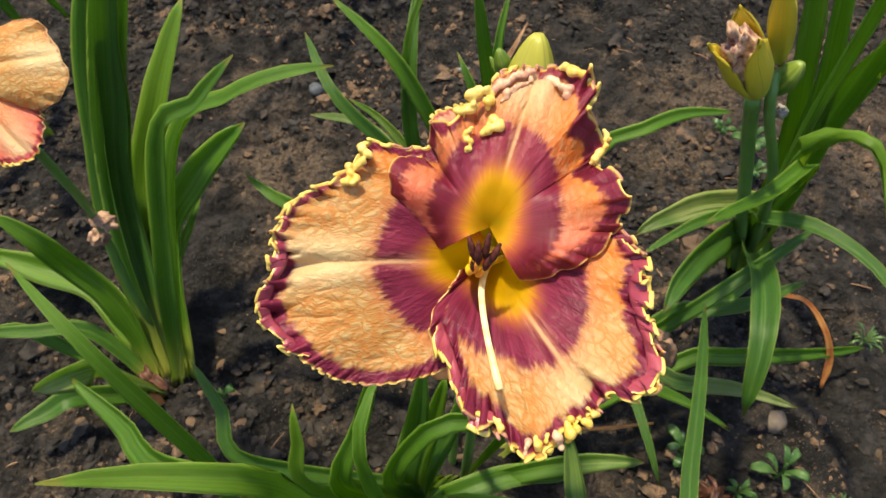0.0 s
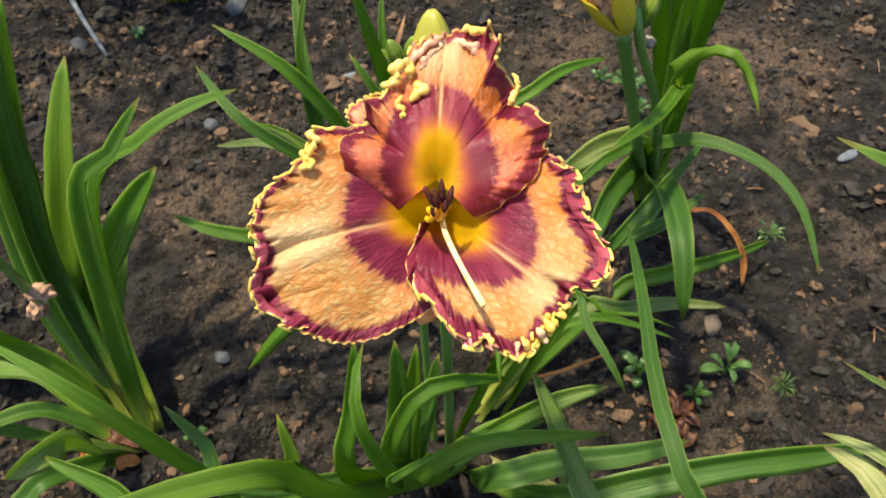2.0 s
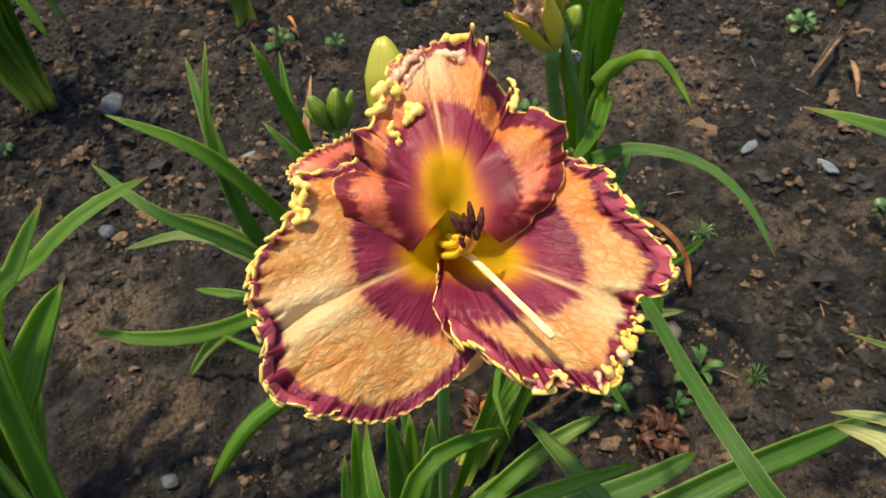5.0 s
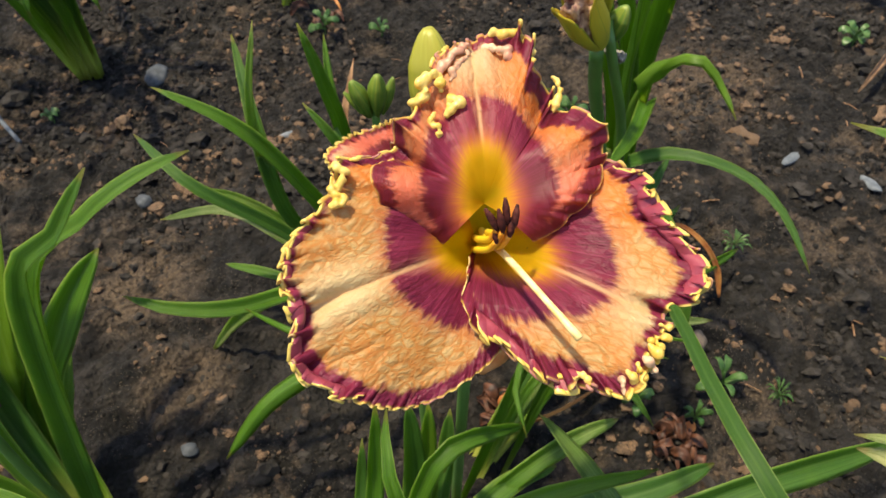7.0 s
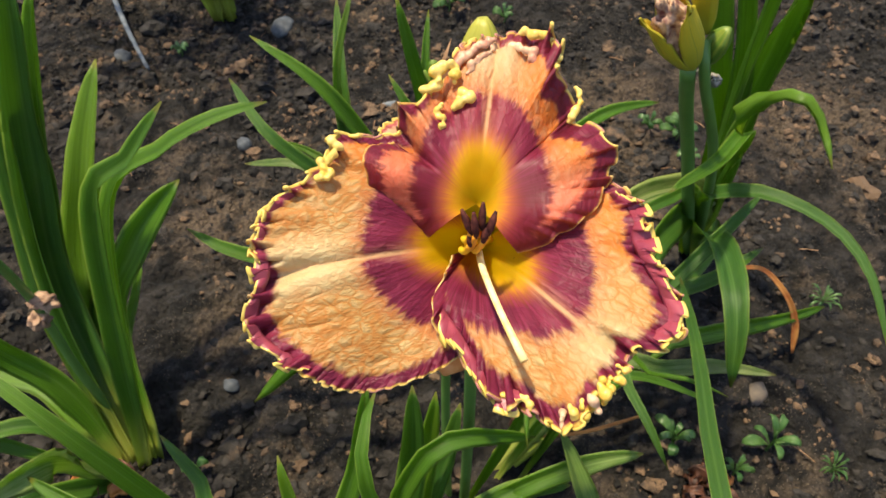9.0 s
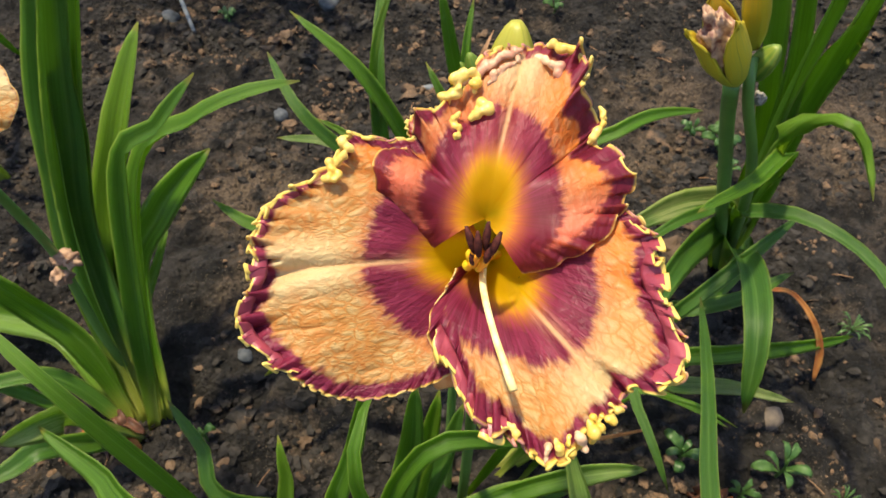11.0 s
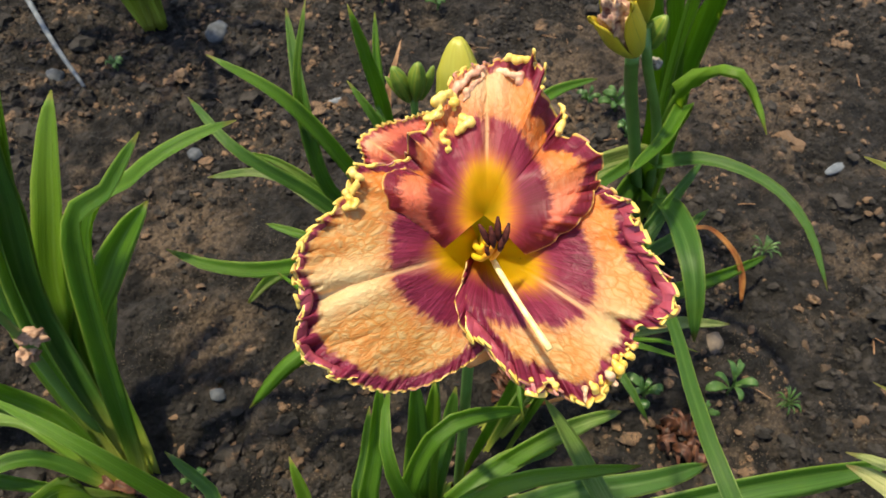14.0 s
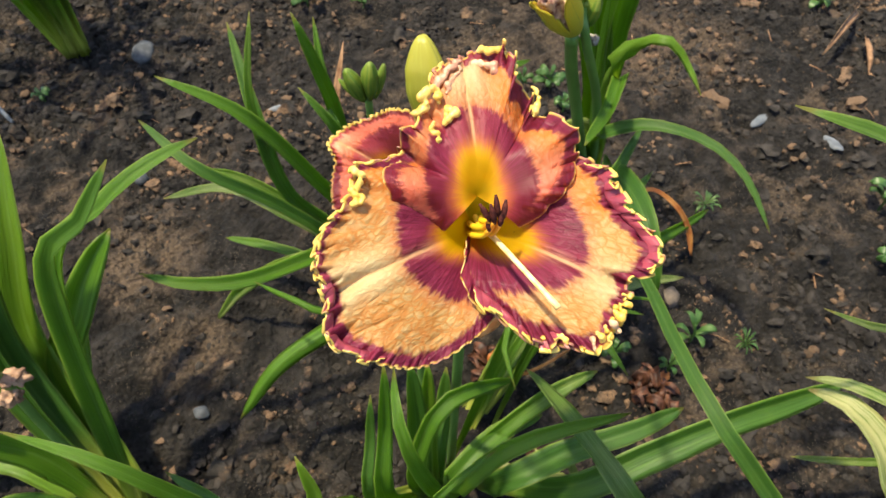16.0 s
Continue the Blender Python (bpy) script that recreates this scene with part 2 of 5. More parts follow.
    d_m = g.math("ADD", edge, g.math("MULTIPLY_ADD", teeth, 9.0, -4.5))
    col = g.mix(g.step(g.math("SUBTRACT", d_m, mw), 1.4, -1.4), col, purple)
    d_y = g.math("ADD", edge, g.math("MULTIPLY_ADD", teeth, 1.6, -0.8))
    gold = g.mix(soft, (0.78, 0.50, 0.07), (0.90, 0.68, 0.20))
    col = g.mix(g.step(g.math("SUBTRACT", d_y, yel), 0.5, -0.5), col, gold)
    # a fleck or two
    fleck = g.step(g.cells(at, 60), 0.028, 0.018)
    col = g.mix(g.math("MULTIPLY", fleck, 0.3), col, (0.12, 0.03, 0.02))
    pucker = g.noise(g.combine(g.math("MULTIPLY", ang, 30.0), g.math("MULTIPLY", rad, 0.22), 0.0), 1.0, 2)
    quilted = g.math("ADD", g.math("MULTIPLY", g.step(net, 0.0, 0.5), 0.8), g.math("MULTIPLY", g.step(fine, 0.0, 0.4), 0.35))
    h = g.math("ADD", g.math("MULTIPLY_ADD", g.noise(at, 300, 2, 0.4), 1.0, quilted), g.math("ADD", g.math("MULTIPLY", pucker, 0.5), g.math("MULTIPLY", rays, 0.05)))
    rough = g.math("MULTIPLY_ADD", soft, 0.2, 0.38)
    lit = g.mix(g.math("MULTIPLY_ADD", g.attr("rose"), 0.5, 0.12), col, (1.0, 0.46, 0.06))
    h = g.math("MULTIPLY", h, g.step(rad, 14.0, 36.0))
    return g.finish(col, rough, g.bump(h, 0.0011, 0.38), g.math("MULTIPLY_ADD", g.step(d_thr, 5.0, -4.0), 0.3, 0.56), lit, specular=0.4)


def rim_material(name, dark, light):
    g = Graph(name)
    at = g.where()
    tint = g.attr("tint")
    n1, n2 = g.noise(at, 120, 3), g.noise(at, 420, 3)
    gold = g.mix(n1, (0.64, 0.44, 0.05), (0.88, 0.68, 0.20))
    wine = g.mix(n1, dark, light)
    col = g.mix(g.step(g.math("ADD", tint, g.math("MULTIPLY", n2, 0.5)), 0.55, 0.85), gold, wine)
    col = g.mix(g.math("MULTIPLY", g.attr("cream"), 0.85), col, (0.66, 0.45, 0.25))
    return g.finish(col, 0.38, g.bump(n2, 0.0005, 0.5), 0.22, specular=0.5)


def plain_organ(name, a, b, rough=0.45, through=0.1, scale=200, specular=0.5):
    g = Graph(name)
    at = g.where()
    n1 = g.noise(at, scale, 4)
    return g.finish(g.mix(g.step(n1, 0.3, 0.7), a, b), rough, g.bump(n1, 0.0004, 0.5), through, specular=specular)


def bud_material(name, low, high):
    g = Graph(name)
    along, lat = g.attr("along"), g.attr("lat")
    stripes = g.noise(g.combine(g.math("MULTIPLY", lat, 14.0), g.math("MULTIPLY", along, 1.0), 0.0), 1.5, 3)
    col = g.mix(g.step(along, 0.0, 0.9), low, high)
    col = g.mix(g.math("MULTIPLY", g.step(stripes, 0.4, 0.7), 0.45), col, (0.42, 0.42, 0.05))
    seam = g.step(g.math("ABSOLUTE", g.math("SINE", g.math("MULTIPLY", lat, 9.42))), 0.14, 0.02)
    col = g.mix(g.math("MULTIPLY", seam, 0.5), col, (0.18, 0.20, 0.02))
    return g.finish(col, 0.4, g.bump(stripes, 0.0006, 0.5), 0.18)


SOIL, CLOD = soil_material(), clod_material()
LEAF = leaf_material()
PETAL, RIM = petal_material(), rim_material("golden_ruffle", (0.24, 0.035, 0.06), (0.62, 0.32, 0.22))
RIM_GOLD = plain_organ("golden_fold", (0.66, 0.42, 0.05), (0.88, 0.68, 0.20), 0.35, 0.25, 150)
RIM_ROSE = plain_organ("rosy_fold", (0.46, 0.20, 0.13), (0.84, 0.60, 0.36), 0.4, 0.25, 130)
SCAPE = stem_material("green_scape", (0.07, 0.16, 0.03), (0.15, 0.28, 0.06))
STYLE = plain_organ("cream_style", (0.85, 0.58, 0.16), (0.90, 0.74, 0.36))


def filament_material():
    """Yellow at the foot, orange towards the anther."""
    g = Graph("orange_filament")
    at = g.where()
    axes = g.node("ShaderNodeSeparateXYZ")
    g.put(axes.inputs[0], at)
    col = g.mix(g.step(axes.outputs[2], 0.002, 0.011), (0.84, 0.60, 0.02), (0.86, 0.33, 0.02))
    return g.finish(col, 0.42, g.bump(g.noise(at, 300, 3), 0.0003, 0.5), 0.2)


FILAMENT = filament_material()
ANTHER = plain_organ("dark_anther", (0.018, 0.005, 0.006), (0.085, 0.022, 0.016), 0.6, 0.0, 600, 0.12)
BUD = bud_material("yellow_bud", (0.38, 0.35, 0.02), (0.70, 0.52, 0.03))
BUD_PLUMP = bud_material("plump_bud", (0.14, 0.19, 0.015), (0.36, 0.34, 0.035))
BUD_GREEN = bud_material("green_bud", (0.05, 0.13, 0.012), (0.11, 0.20, 0.022))
WITHER = plain_organ("withered_petal", (0.16, 0.045, 0.04), (0.66, 0.44, 0.28), 0.55, 0.2, 170)
DRY = plain_organ("dry_leaf", (0.18, 0.09, 0.04), (0.36, 0.21, 0.11), 0.7, 0.2, 80)
ORANGE_DRY = plain_organ("orange_dry_leaf", (0.36, 0.10, 0.02), (0.52, 0.24, 0.06), 0.6, 0.25, 60)
LITTER = plain_organ("litter_leaf", (0.030, 0.012, 0.007), (0.13, 0.048, 0.022), 0.6, 0.15, 120)
WEED = plain_organ("weed_leaf", (0.028, 0.085, 0.018), (0.10, 0.19, 0.045), 0.4, 0.3, 60)
BLUE_STONE = stone_material("blue_grey_stone", (0.035, 0.040, 0.048), (0.075, 0.084, 0.094))
PALE_STONE = stone_material("pale_chip", (0.075, 0.088, 0.105), (0.15, 0.165, 0.18))


# ---- mesh helpers ----
def mesh_of(name, verts, faces, mat, attrs=None, smooth=True):
    me = bpy.data.meshes.new(name)
    me.from_pydata([tuple(v) for v in verts], [], faces)
    if smooth:
        me.polygons.foreach_set("use_smooth", [True] * len(me.polygons))
    for key, values in (attrs or {}).items():
        a = me.attributes.new(key, "FLOAT", "POINT")
        a.data.foreach_set("value", np.asarray(values, dtype=np.float32).ravel())
    me.materials.append(mat)
    me.update()
    return me


def part(name, me, parent, label=""):
    ob = new(name, me)
    ob.parent = parent
    if label:
        ob["label"] = label
    return ob


def thing(name, at, label, category, group=""):
    ob = new(name)
    ob.empty_display_size = 0.02
    ob.matrix_world = at if isinstance(at, Matrix) else Matrix.Translation(at)
    return tagged(ob, label, category, group)


def grid_faces(nu, nv, closed_u=False):
    """Quads of a grid with nu rows of nv points."""
    faces = []
    for i in range(nu if closed_u else nu - 1):
        for j in range(nv - 1):
            a, b = i * nv + j, ((i + 1) % nu) * nv + j
            faces.append((a, b, b + 1, a + 1))
    return faces


def spline(points, n):
    """n points on a smooth curve through the given ones, evenly by length."""
    p = np.array(points, dtype=float)
    ext = np.vstack([2 * p[0] - p[1], p, 2 * p[-1] - p[-2]])
    out = []
    for i in range(1, len(ext) - 2):
        p0, p1, p2, p3 = ext[i - 1:i + 3]
        for t in np.linspace(0, 1, 14, endpoint=False):
            out.append(0.5 * (2 * p1 + (p2 - p0) * t + (2 * p0 - 5 * p1 + 4 * p2 - p3) * t * t + (3 * p1 - p0 - 3 * p2 + p3) * t ** 3))
    out.append(p[-1])
    out = np.array(out)
    d = np.r_[0, np.cumsum(np.linalg.norm(np.diff(out, axis=0), axis=1))]
    s = np.linspace(0, d[-1], n)
    return np.stack([np.interp(s, d, out[:, k]) for k in range(3)], 1)


def unit(v):
    return v / np.maximum(np.linalg.norm(v, axis=-1, keepdims=True), 1e-9)


def tube(points, radii, sides=8, n=20, name="tube", mat=None):
    """A round tapered rod along points; radii are spread along it."""
    c = spline(points, n)
    r = np.interp(np.linspace(0, 1, n), np.linspace(0, 1, len(radii)), radii)
    t = unit(np.gradient(c, axis=0))
    ref = np.array((0.31, 0.17, 0.93)) if abs(t[:, 2]).mean() < 0.9 else np.array((1.0, 0.1, 0.0))
    a = unit(np.cross(t, ref))
    b = np.cross(t, a)
    verts, faces = [], []
    for i in range(n):
        for k in range(sides):
            w = 2 * math.pi * k / sides
            verts.append(c[i] + r[i] * (math.cos(w) * a[i] + math.sin(w) * b[i]))
    for i in range(n - 1):
        for k in range(sides):
            p, q = i * sides + k, i * sides + (k + 1) % sides
            faces.append((p, q, q + sides, p + sides))
    faces += [tuple(range(sides))[::-1], tuple(range((n - 1) * sides, n * sides))]
    return mesh_of(name, verts, faces, mat)


def blade(points, width, mat, twist=0.0, pale=0.0, tip=0.0, fold=0.20, n=26, profile=None, seed=0):
    """A strap leaf: a channelled, tapered ribbon with some thickness."""
    c = spline(points, n)
    s = np.linspace(0, 1, n)
    t = unit(np.gradient(c, axis=0))
    face = np.array((0.0, -0.48, 0.88))
    side = unit(np.cross(t, face))
    for i in range(1, n):
        if side[i] @ side[i - 1] < 0:
            side[i] = -side[i]
    up = unit(np.cross(side, t))
    w = radians(twist) * s + 0.35 * math.sin(seed * 2.39) + 0.18 * np.sin(4.0 * s + seed)
    side, up = side * np.cos(w)[:, None] + up * np.sin(w)[:, None], up * np.cos(w)[:, None] - side * np.sin(w)[:, None]
    if profile is None:
        half = 0.5 * width * np.interp(s, (0, 0.1, 0.35, 0.6, 0.8, 0.92, 0.98, 1), (0.55, 0.72, 0.98, 1.0, 0.86, 0.58, 0.30, 0.05))
    else:
        half = 0.5 * width * np.interp(s, *profile)
    half = half * (1 + 0.05 * np.sin(17 * s + seed * 1.7))
    q = np.array((-1, -0.66, -0.33, 0, 0.33, 0.66, 1.0))
    thick = np.minimum(0.0007, half * 0.3)
    verts, lat, along = [], [], []
    rng = np.random.RandomState(seed + 3)
    ripple = 0.04 * np.sin(np.outer(s * 23 + rng.rand() * 6, np.ones(7)) + q * 2.2) * np.abs(q)
    for i in range(n):
        for j, k in enumerate(q):
            h = half[i] * (fold * 1.8 * (abs(k) ** 1.05) + ripple[i, j])
            verts.append(c[i] + side[i] * half[i] * k * 0.94 + up[i] * (h + thick[i] * (1 - k * k)))
            lat.append(k), along.append(s[i])
        for j in range(5, 0, -1):
            k = q[j]
            h = half[i] * (fold * 1.8 * (abs(k) ** 1.05) + ripple[i, j])
            verts.append(c[i] + side[i] * half[i] * k * 0.94 + up[i] * (h - thick[i] * (1 - k * k)))
            lat.append(k), along.append(s[i])
    faces = []
    for i in range(n - 1):
        for j in range(12):
            a, b = i * 12 + j, i * 12 + (j + 1) % 12
            faces.append((a, b, b + 12, a + 12))
    faces += [tuple(range(12))[::-1], tuple(range((n - 1) * 12, n * 12))]
    # pale covers yellowing and painted sheen, both carried in dry
    dry = np.full(len(verts), pale * 0.8)
    if tip:
        dry = np.maximum(dry, np.clip((np.array(along) - 0.6) * 2.5, 0, 1) * tip)
    return mesh_of("leaf", verts, faces, mat, {"lat": lat, "along": along, "dry": dry})


LEAF_COUNT = [0]


def leaf(plant, points, width, twist=0.0, pale=0.0, tip=0.0, fold=0.36):
    LEAF_COUNT[0] += 1
    base = plant.matrix_world.translation
    local = [(p[0] - base.x, p[1] - base.y, p[2] - base.z) for p in points]
    local[0] = (local[0][0], local[0][1], local[0][2] - 0.012)
    return part("leaf", blade(local, width * 1.04, LEAF, twist, pale, tip, fold, seed=LEAF_COUNT[0]), plant, "strap leaf paled in colour, for yellowing and sun sheen" if pale > 0.45 else "")


# ---- ground ----
def ground_height(x, y):
    v = Vector((x, y, 0.3))
    near = max(0.0, 1 - max(abs(x) - 1.2, abs(y - 0.8) - 1.5, 0.0) / 2)
    h = 0.020 * noise.noise(v * 2.2) + 0.016 * noise.noise(v * 7 + Vector((3, 1, 0)))
    h += near * (0.013 * noise.noise(v * 19) + 0.010 * abs(noise.noise(v * 43)) + 0.0055 * noise.noise(v * 95) + 0.0030 * abs(noise.noise(v * 190)))
    if near > 0:
        h += near * (0.017 * (0.45 - noise.voronoi(v * 24)[0][0]) + 0.011 * (0.45 - noise.voronoi(v * 58)[0][0]))
    return h - 0.004


def build_ground():
    def axis(lo, hi, step, far):
        inner = np.arange(lo, hi, step)
        outer = np.geomspace(0.02, far, 26)
        return np.r_[(lo - outer)[::-1], inner, hi + outer]

    xs, ys = axis(-0.85, 1.0, 0.0048, 60), axis(-0.1, 1.8, 0.0048, 60)
    verts = [(x, y, ground_height(x, y)) for x in xs for y in ys]
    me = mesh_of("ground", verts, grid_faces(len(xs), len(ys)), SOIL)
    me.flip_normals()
    return tagged(new("ground", me), "dark crumbly garden soil with paler dry patches and painted sunlit patches", "soil", kind="structure")


build_ground()


def ico(level):
    bm = bmesh.new()
    bmesh.ops.create_icosphere(bm, subdivisions=level, radius=1)
    v = np.array([x.co[:] for x in bm.verts])
    fc = [tuple(x.index for x in fa.verts) for fa in bm.faces]
    bm.free()
    return v, fc


def clods(count, lo, hi, level, seed, box):
    """Loose crumbs of soil, joined."""
    rng = np.random.RandomState(seed)
    base, fc = ico(level)
    verts, faces = [], []
    for _ in range(count):
        x, y = rng.uniform(box[0], box[1]), rng.uniform(box[2], box[3])
        if noise.noise(Vector((x * 6, y * 6, 7.7))) < rng.uniform(-0.5, 0.35):
            continue
        r = lo * (hi / lo) ** (rng.rand() ** 2.2)
        m = np.array(Euler(rng.uniform(0, 6.28, 3)).to_matrix())
        p = base * (1 + rng.uniform(-0.42, 0.42, (len(base), 1))) * rng.uniform(0.6, 1.25, 3) * r
        p = p @ m.T
        p[:, 2] *= 0.72
        p += (x, y, ground_height(x, y) + r * 0.08)
        k = len(verts)
        verts.extend(p)
        faces.extend(tuple(i + k for i in t) for t in fc)
    return verts, faces


v1, f1 = clods(60000, 0.0014, 0.0075, 1, 11, (-0.75, 0.9, 0.05, 1.7))
v2, f2 = clods(2600, 0.005, 0.016, 2, 12, (-0.75, 0.9, 0.05, 1.9))
k = len(v1)
tagged(new("soil_clods", mesh_of("soil_clods", v1 + v2, f1 + [tuple(i + k for i in t) for t in f2], CLOD, smooth=False)),
       "loose crumbs and clods of dry soil on the bed", "soil", kind="stuff")


# ---- the flower ----
def smooth1(a, sigma):
    n = int(sigma * 4) + 1
    kern = np.exp(-0.5 * (np.arange(-n, n + 1) / sigma) ** 2)
    kern /= kern.sum()
    return np.convolve(np.pad(a, n, mode="edge"), kern, mode="valid")


def ramp(x, lo, hi):
    t = np.clip((x - lo) / (hi - lo), 0, 1)
    return t * t * (3 - 2 * t)


def line_noise(x, scale, seed):
    return np.array([noise.noise(Vector((v / scale, seed * 7.31, 0.5))) for v in x])


def petal(parent, outline, dress, mid, lift=0.0, seed=1, depth=46.0, fall=13.0, throat=17.0, rose=0.3, na=760, nr=90, rim=True, folds=(), centre=(0.0, 0.0), wings=0.0, quilt=0.85, bow=1.1, fold_glow=(0, 0, 0.0)):
    """A broad ruffled petal. outline: (degrees, millimetres out, millimetres forward) along its edge;
    dress: (degrees, crimp, margin, bead, eye) in millimetres."""
    kn, dr = np.array(outline, float), np.array(dress, float)
    kx, ky = kn[:, 1] * np.cos(np.radians(kn[:, 0])) - centre[0], kn[:, 1] * np.sin(np.radians(kn[:, 0])) - centre[1]
    E = spline(np.stack([kx, ky, kn[:, 2]], 1), na)
    E = np.stack([smooth1(E[:, i], 0.004 * na) for i in range(3)], 1)
    R, WE = np.hypot(E[:, 0], E[:, 1]), smooth1(E[:, 2], 0.01 * na)
    th = np.unwrap(np.arctan2(E[:, 1], E[:, 0]))
    th += 2 * math.pi * round((radians(mid) - th.mean()) / (2 * math.pi))
    A = np.degrees(th)
    crimp, margin, bead, eye, wl = (smooth1(np.interp(A, dr[:, 0], dr[:, i]), 0.012 * na) for i in (1, 2, 3, 4, 5))
    ex, ey = R * np.cos(th), R * np.sin(th)
    L = np.r_[0, np.cumsum(np.hypot(np.diff(ex), np.diff(ey)))]
    phase = np.cumsum(np.r_[0, np.diff(L)] / (wl * (1 + 0.85 * line_noise(L, 9, seed)))) * 2 * math.pi
    wave = (np.sin(phase) + 0.45 * np.sin(1.7 * phase + 2)) * (0.55 + 1.4 * line_noise(L, 7, seed + 2))
    wave2 = np.cos(phase + 1.3 * line_noise(L, 4, seed + 3))
    swell = line_noise(L, 13, seed + 4)
    s = 1 - (1 - np.linspace(0, 1, nr)) ** 1.35
    S, Rg = np.meshgrid(s, R, indexing="xy")
    r = S * Rg
    lateral = r * np.sin(th - radians(mid))[:, None]
    W = -depth * np.exp(-r / fall) * (1 - S ** 2) + WE[:, None] * S ** bow + lift * (1 - S ** 3)
    W += 2.4 * (ramp(S, 0.45, 1.0)) * swell[:, None]
    reach = np.clip(1 - wl * 1.35 / R, 0.6, 0.92)[:, None]
    frill = np.clip((S - reach) / (1 - reach), 0, 1)
    W += 1.4 * crimp[:, None] * frill ** 1.3 * wave[:, None]
    r = r + crimp[:, None] * 0.5 * frill ** 2 * wave2[:, None]
    slip = np.minimum(0.42 * crimp, 0.16 * wl)[:, None] * frill ** 1.6 * np.sin(2 * phase + 1.0)[:, None]
    for fa, fw, fd, fs in folds:
        W += fd * (np.exp(-((A - fa) / fw) ** 2))[:, None] * ramp(S, fs, 0.95)
    W -= 1.1 * np.exp(-(lateral / 1.8) ** 2) * ramp(S, 0.1, 0.4) * ramp(S, 1.0, 0.8)
    W += 0.9 * np.exp(-((np.abs(lateral) - 4.5) / 3.0) ** 2) * ramp(S, 0.15, 0.5) * ramp(S, 1.0, 0.8)
    tx, ty = unit(np.stack([np.gradient(smooth1(ex, 6)), np.gradient(smooth1(ey, 6))], 1)).T
    x, y = r * np.cos(th)[:, None] + slip * tx[:, None], r * np.sin(th)[:, None] + slip * ty[:, None]
    pleat = np.zeros_like(W)
    for i in range(na):
        for j in range(nr):
            if s[j] > 0.2:
                q, a = lateral[i, j], r[i, j] * math.cos(th[i] - radians(mid))
                warp = 0.8 * noise.noise(Vector((q * 0.12, a * 0.12, seed + 2.0)))
                pleat[i, j] = (0.45 * noise.noise(Vector((q * 0.09, a * 0.05, seed))) + (0.6 + 0.8 * S[i, j]) * abs(noise.noise(Vector((q * 0.22 + warp, a * 0.10 + warp, seed + 9.0))))
                               + 0.35 * abs(noise.noise(Vector((q * 0.5 + warp, a * 0.26 + warp, seed + 4.0)))))
    W += quilt * pleat * ramp(S, 0.38, 0.72) * (1 - 0.3 * ramp(S, 0.92, 1.0))
    pts = np.stack([x + centre[0], y + centre[1], W], -1)
    verts = pts.reshape(-1, 3) * 0.001
    flat = lambda a: np.broadcast_to(a, W.shape).ravel()
    attrs = {"rad": flat(r), "edge": flat((1 - S) * Rg), "lat": flat(lateral), "ang": flat(th[:, None]), "margin": flat(margin[:, None]),
             "eye": flat(eye[:, None]), "gold": flat((0.05 + 0.75 * bead)[:, None]), "throat": flat((throat * (0.42 + 0.65 * np.clip(np.cos((th - radians(mid)) * 1.15), 0, 1) ** 3))[:, None]), "fold_glow": flat((fold_glow[2] * ramp(A, fold_glow[0] - 8, fold_glow[0] + 8) * ramp(A, fold_glow[1] + 8, fold_glow[1] - 8))[:, None]), "rose": flat((rose + wings * ramp(np.abs(A - mid), 50, 85))[:, None])}
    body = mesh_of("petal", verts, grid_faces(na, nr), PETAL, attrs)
    ob = part("petal", body, parent)
    mod = ob.modifiers.new("thickness", "SOLIDIFY")
    mod.thickness, mod.offset = 0.0006, 0
    if not rim:
        return ob
    # the thick crimped edge
    edge = pts[:, -1, :]
    sides, rv, rf, tint, cream = 8, [], [], [], []
    pale = 1 - ramp(bead, 0.35, 0.9)
    rad_b = np.clip(0.13 + 0.32 * bead * (0.85 + 0.6 * line_noise(L, 4.0, seed + 9) + 0.25 * line_noise(L, 1.8, seed + 5)), 0.17, 1.8)
    tn = line_noise(L, 7, seed + 6)
    tan = unit(np.gradient(edge, axis=0))
    out = unit(np.cross(tan, np.array((0.0, 0.0, 1.0))))
    upv = np.cross(out, tan)
    for i in range(na):
        c = edge[i] - np.array((math.cos(th[i]), math.sin(th[i]), 0)) * rad_b[i] * 0.3
        for k2 in range(sides):
            w2 = 2 * math.pi * k2 / sides
            rv.append((c + rad_b[i] * (math.cos(w2) * out[i] + math.sin(w2) * upv[i])) * 0.001)
            tint.append(tn[i] * 1.5 + 0.60 - 0.45 * bead[i]), cream.append(0.8 * pale[i])
    for i in range(na - 1):
        for k2 in range(sides):
            a, b = i * sides + k2, i * sides + (k2 + 1) % sides
            rf.append((a, b, b + sides, a + sides))
    part("ruffled_edge", mesh_of("ruffled_edge", rv, rf, RIM, {"tint": tint, "cream": cream}), ob, "thick crimped golden-yellow edge")
    return ob


PETAL_TOP = [(-21, 12.2, -9), (-10, 18.8, -6), (2, 25.1, -5), (8, 32.0, -4), (18, 40.0, -4), (28, 47.3, -6), (36, 50.2, -8), (44, 49.7, -9), (51, 49.7, -10), (52, 56.3, -12), (57, 60.0, -13), (64, 59.1, -13), (65, 66.1, -14), (69, 70.8, -15), (76, 71.4, -16), (82, 67.4, -16), (86, 67.5, -16), (94, 63.4, -14), (102, 53.5, -12), (114, 47.7, -8), (121, 48.8, -5), (128, 40.5, -4), (135, 45.0, -5), (146, 41.7, -7), (155, 36.7, -9), (165, 26.8, -12), (175, 16.0, -13)]
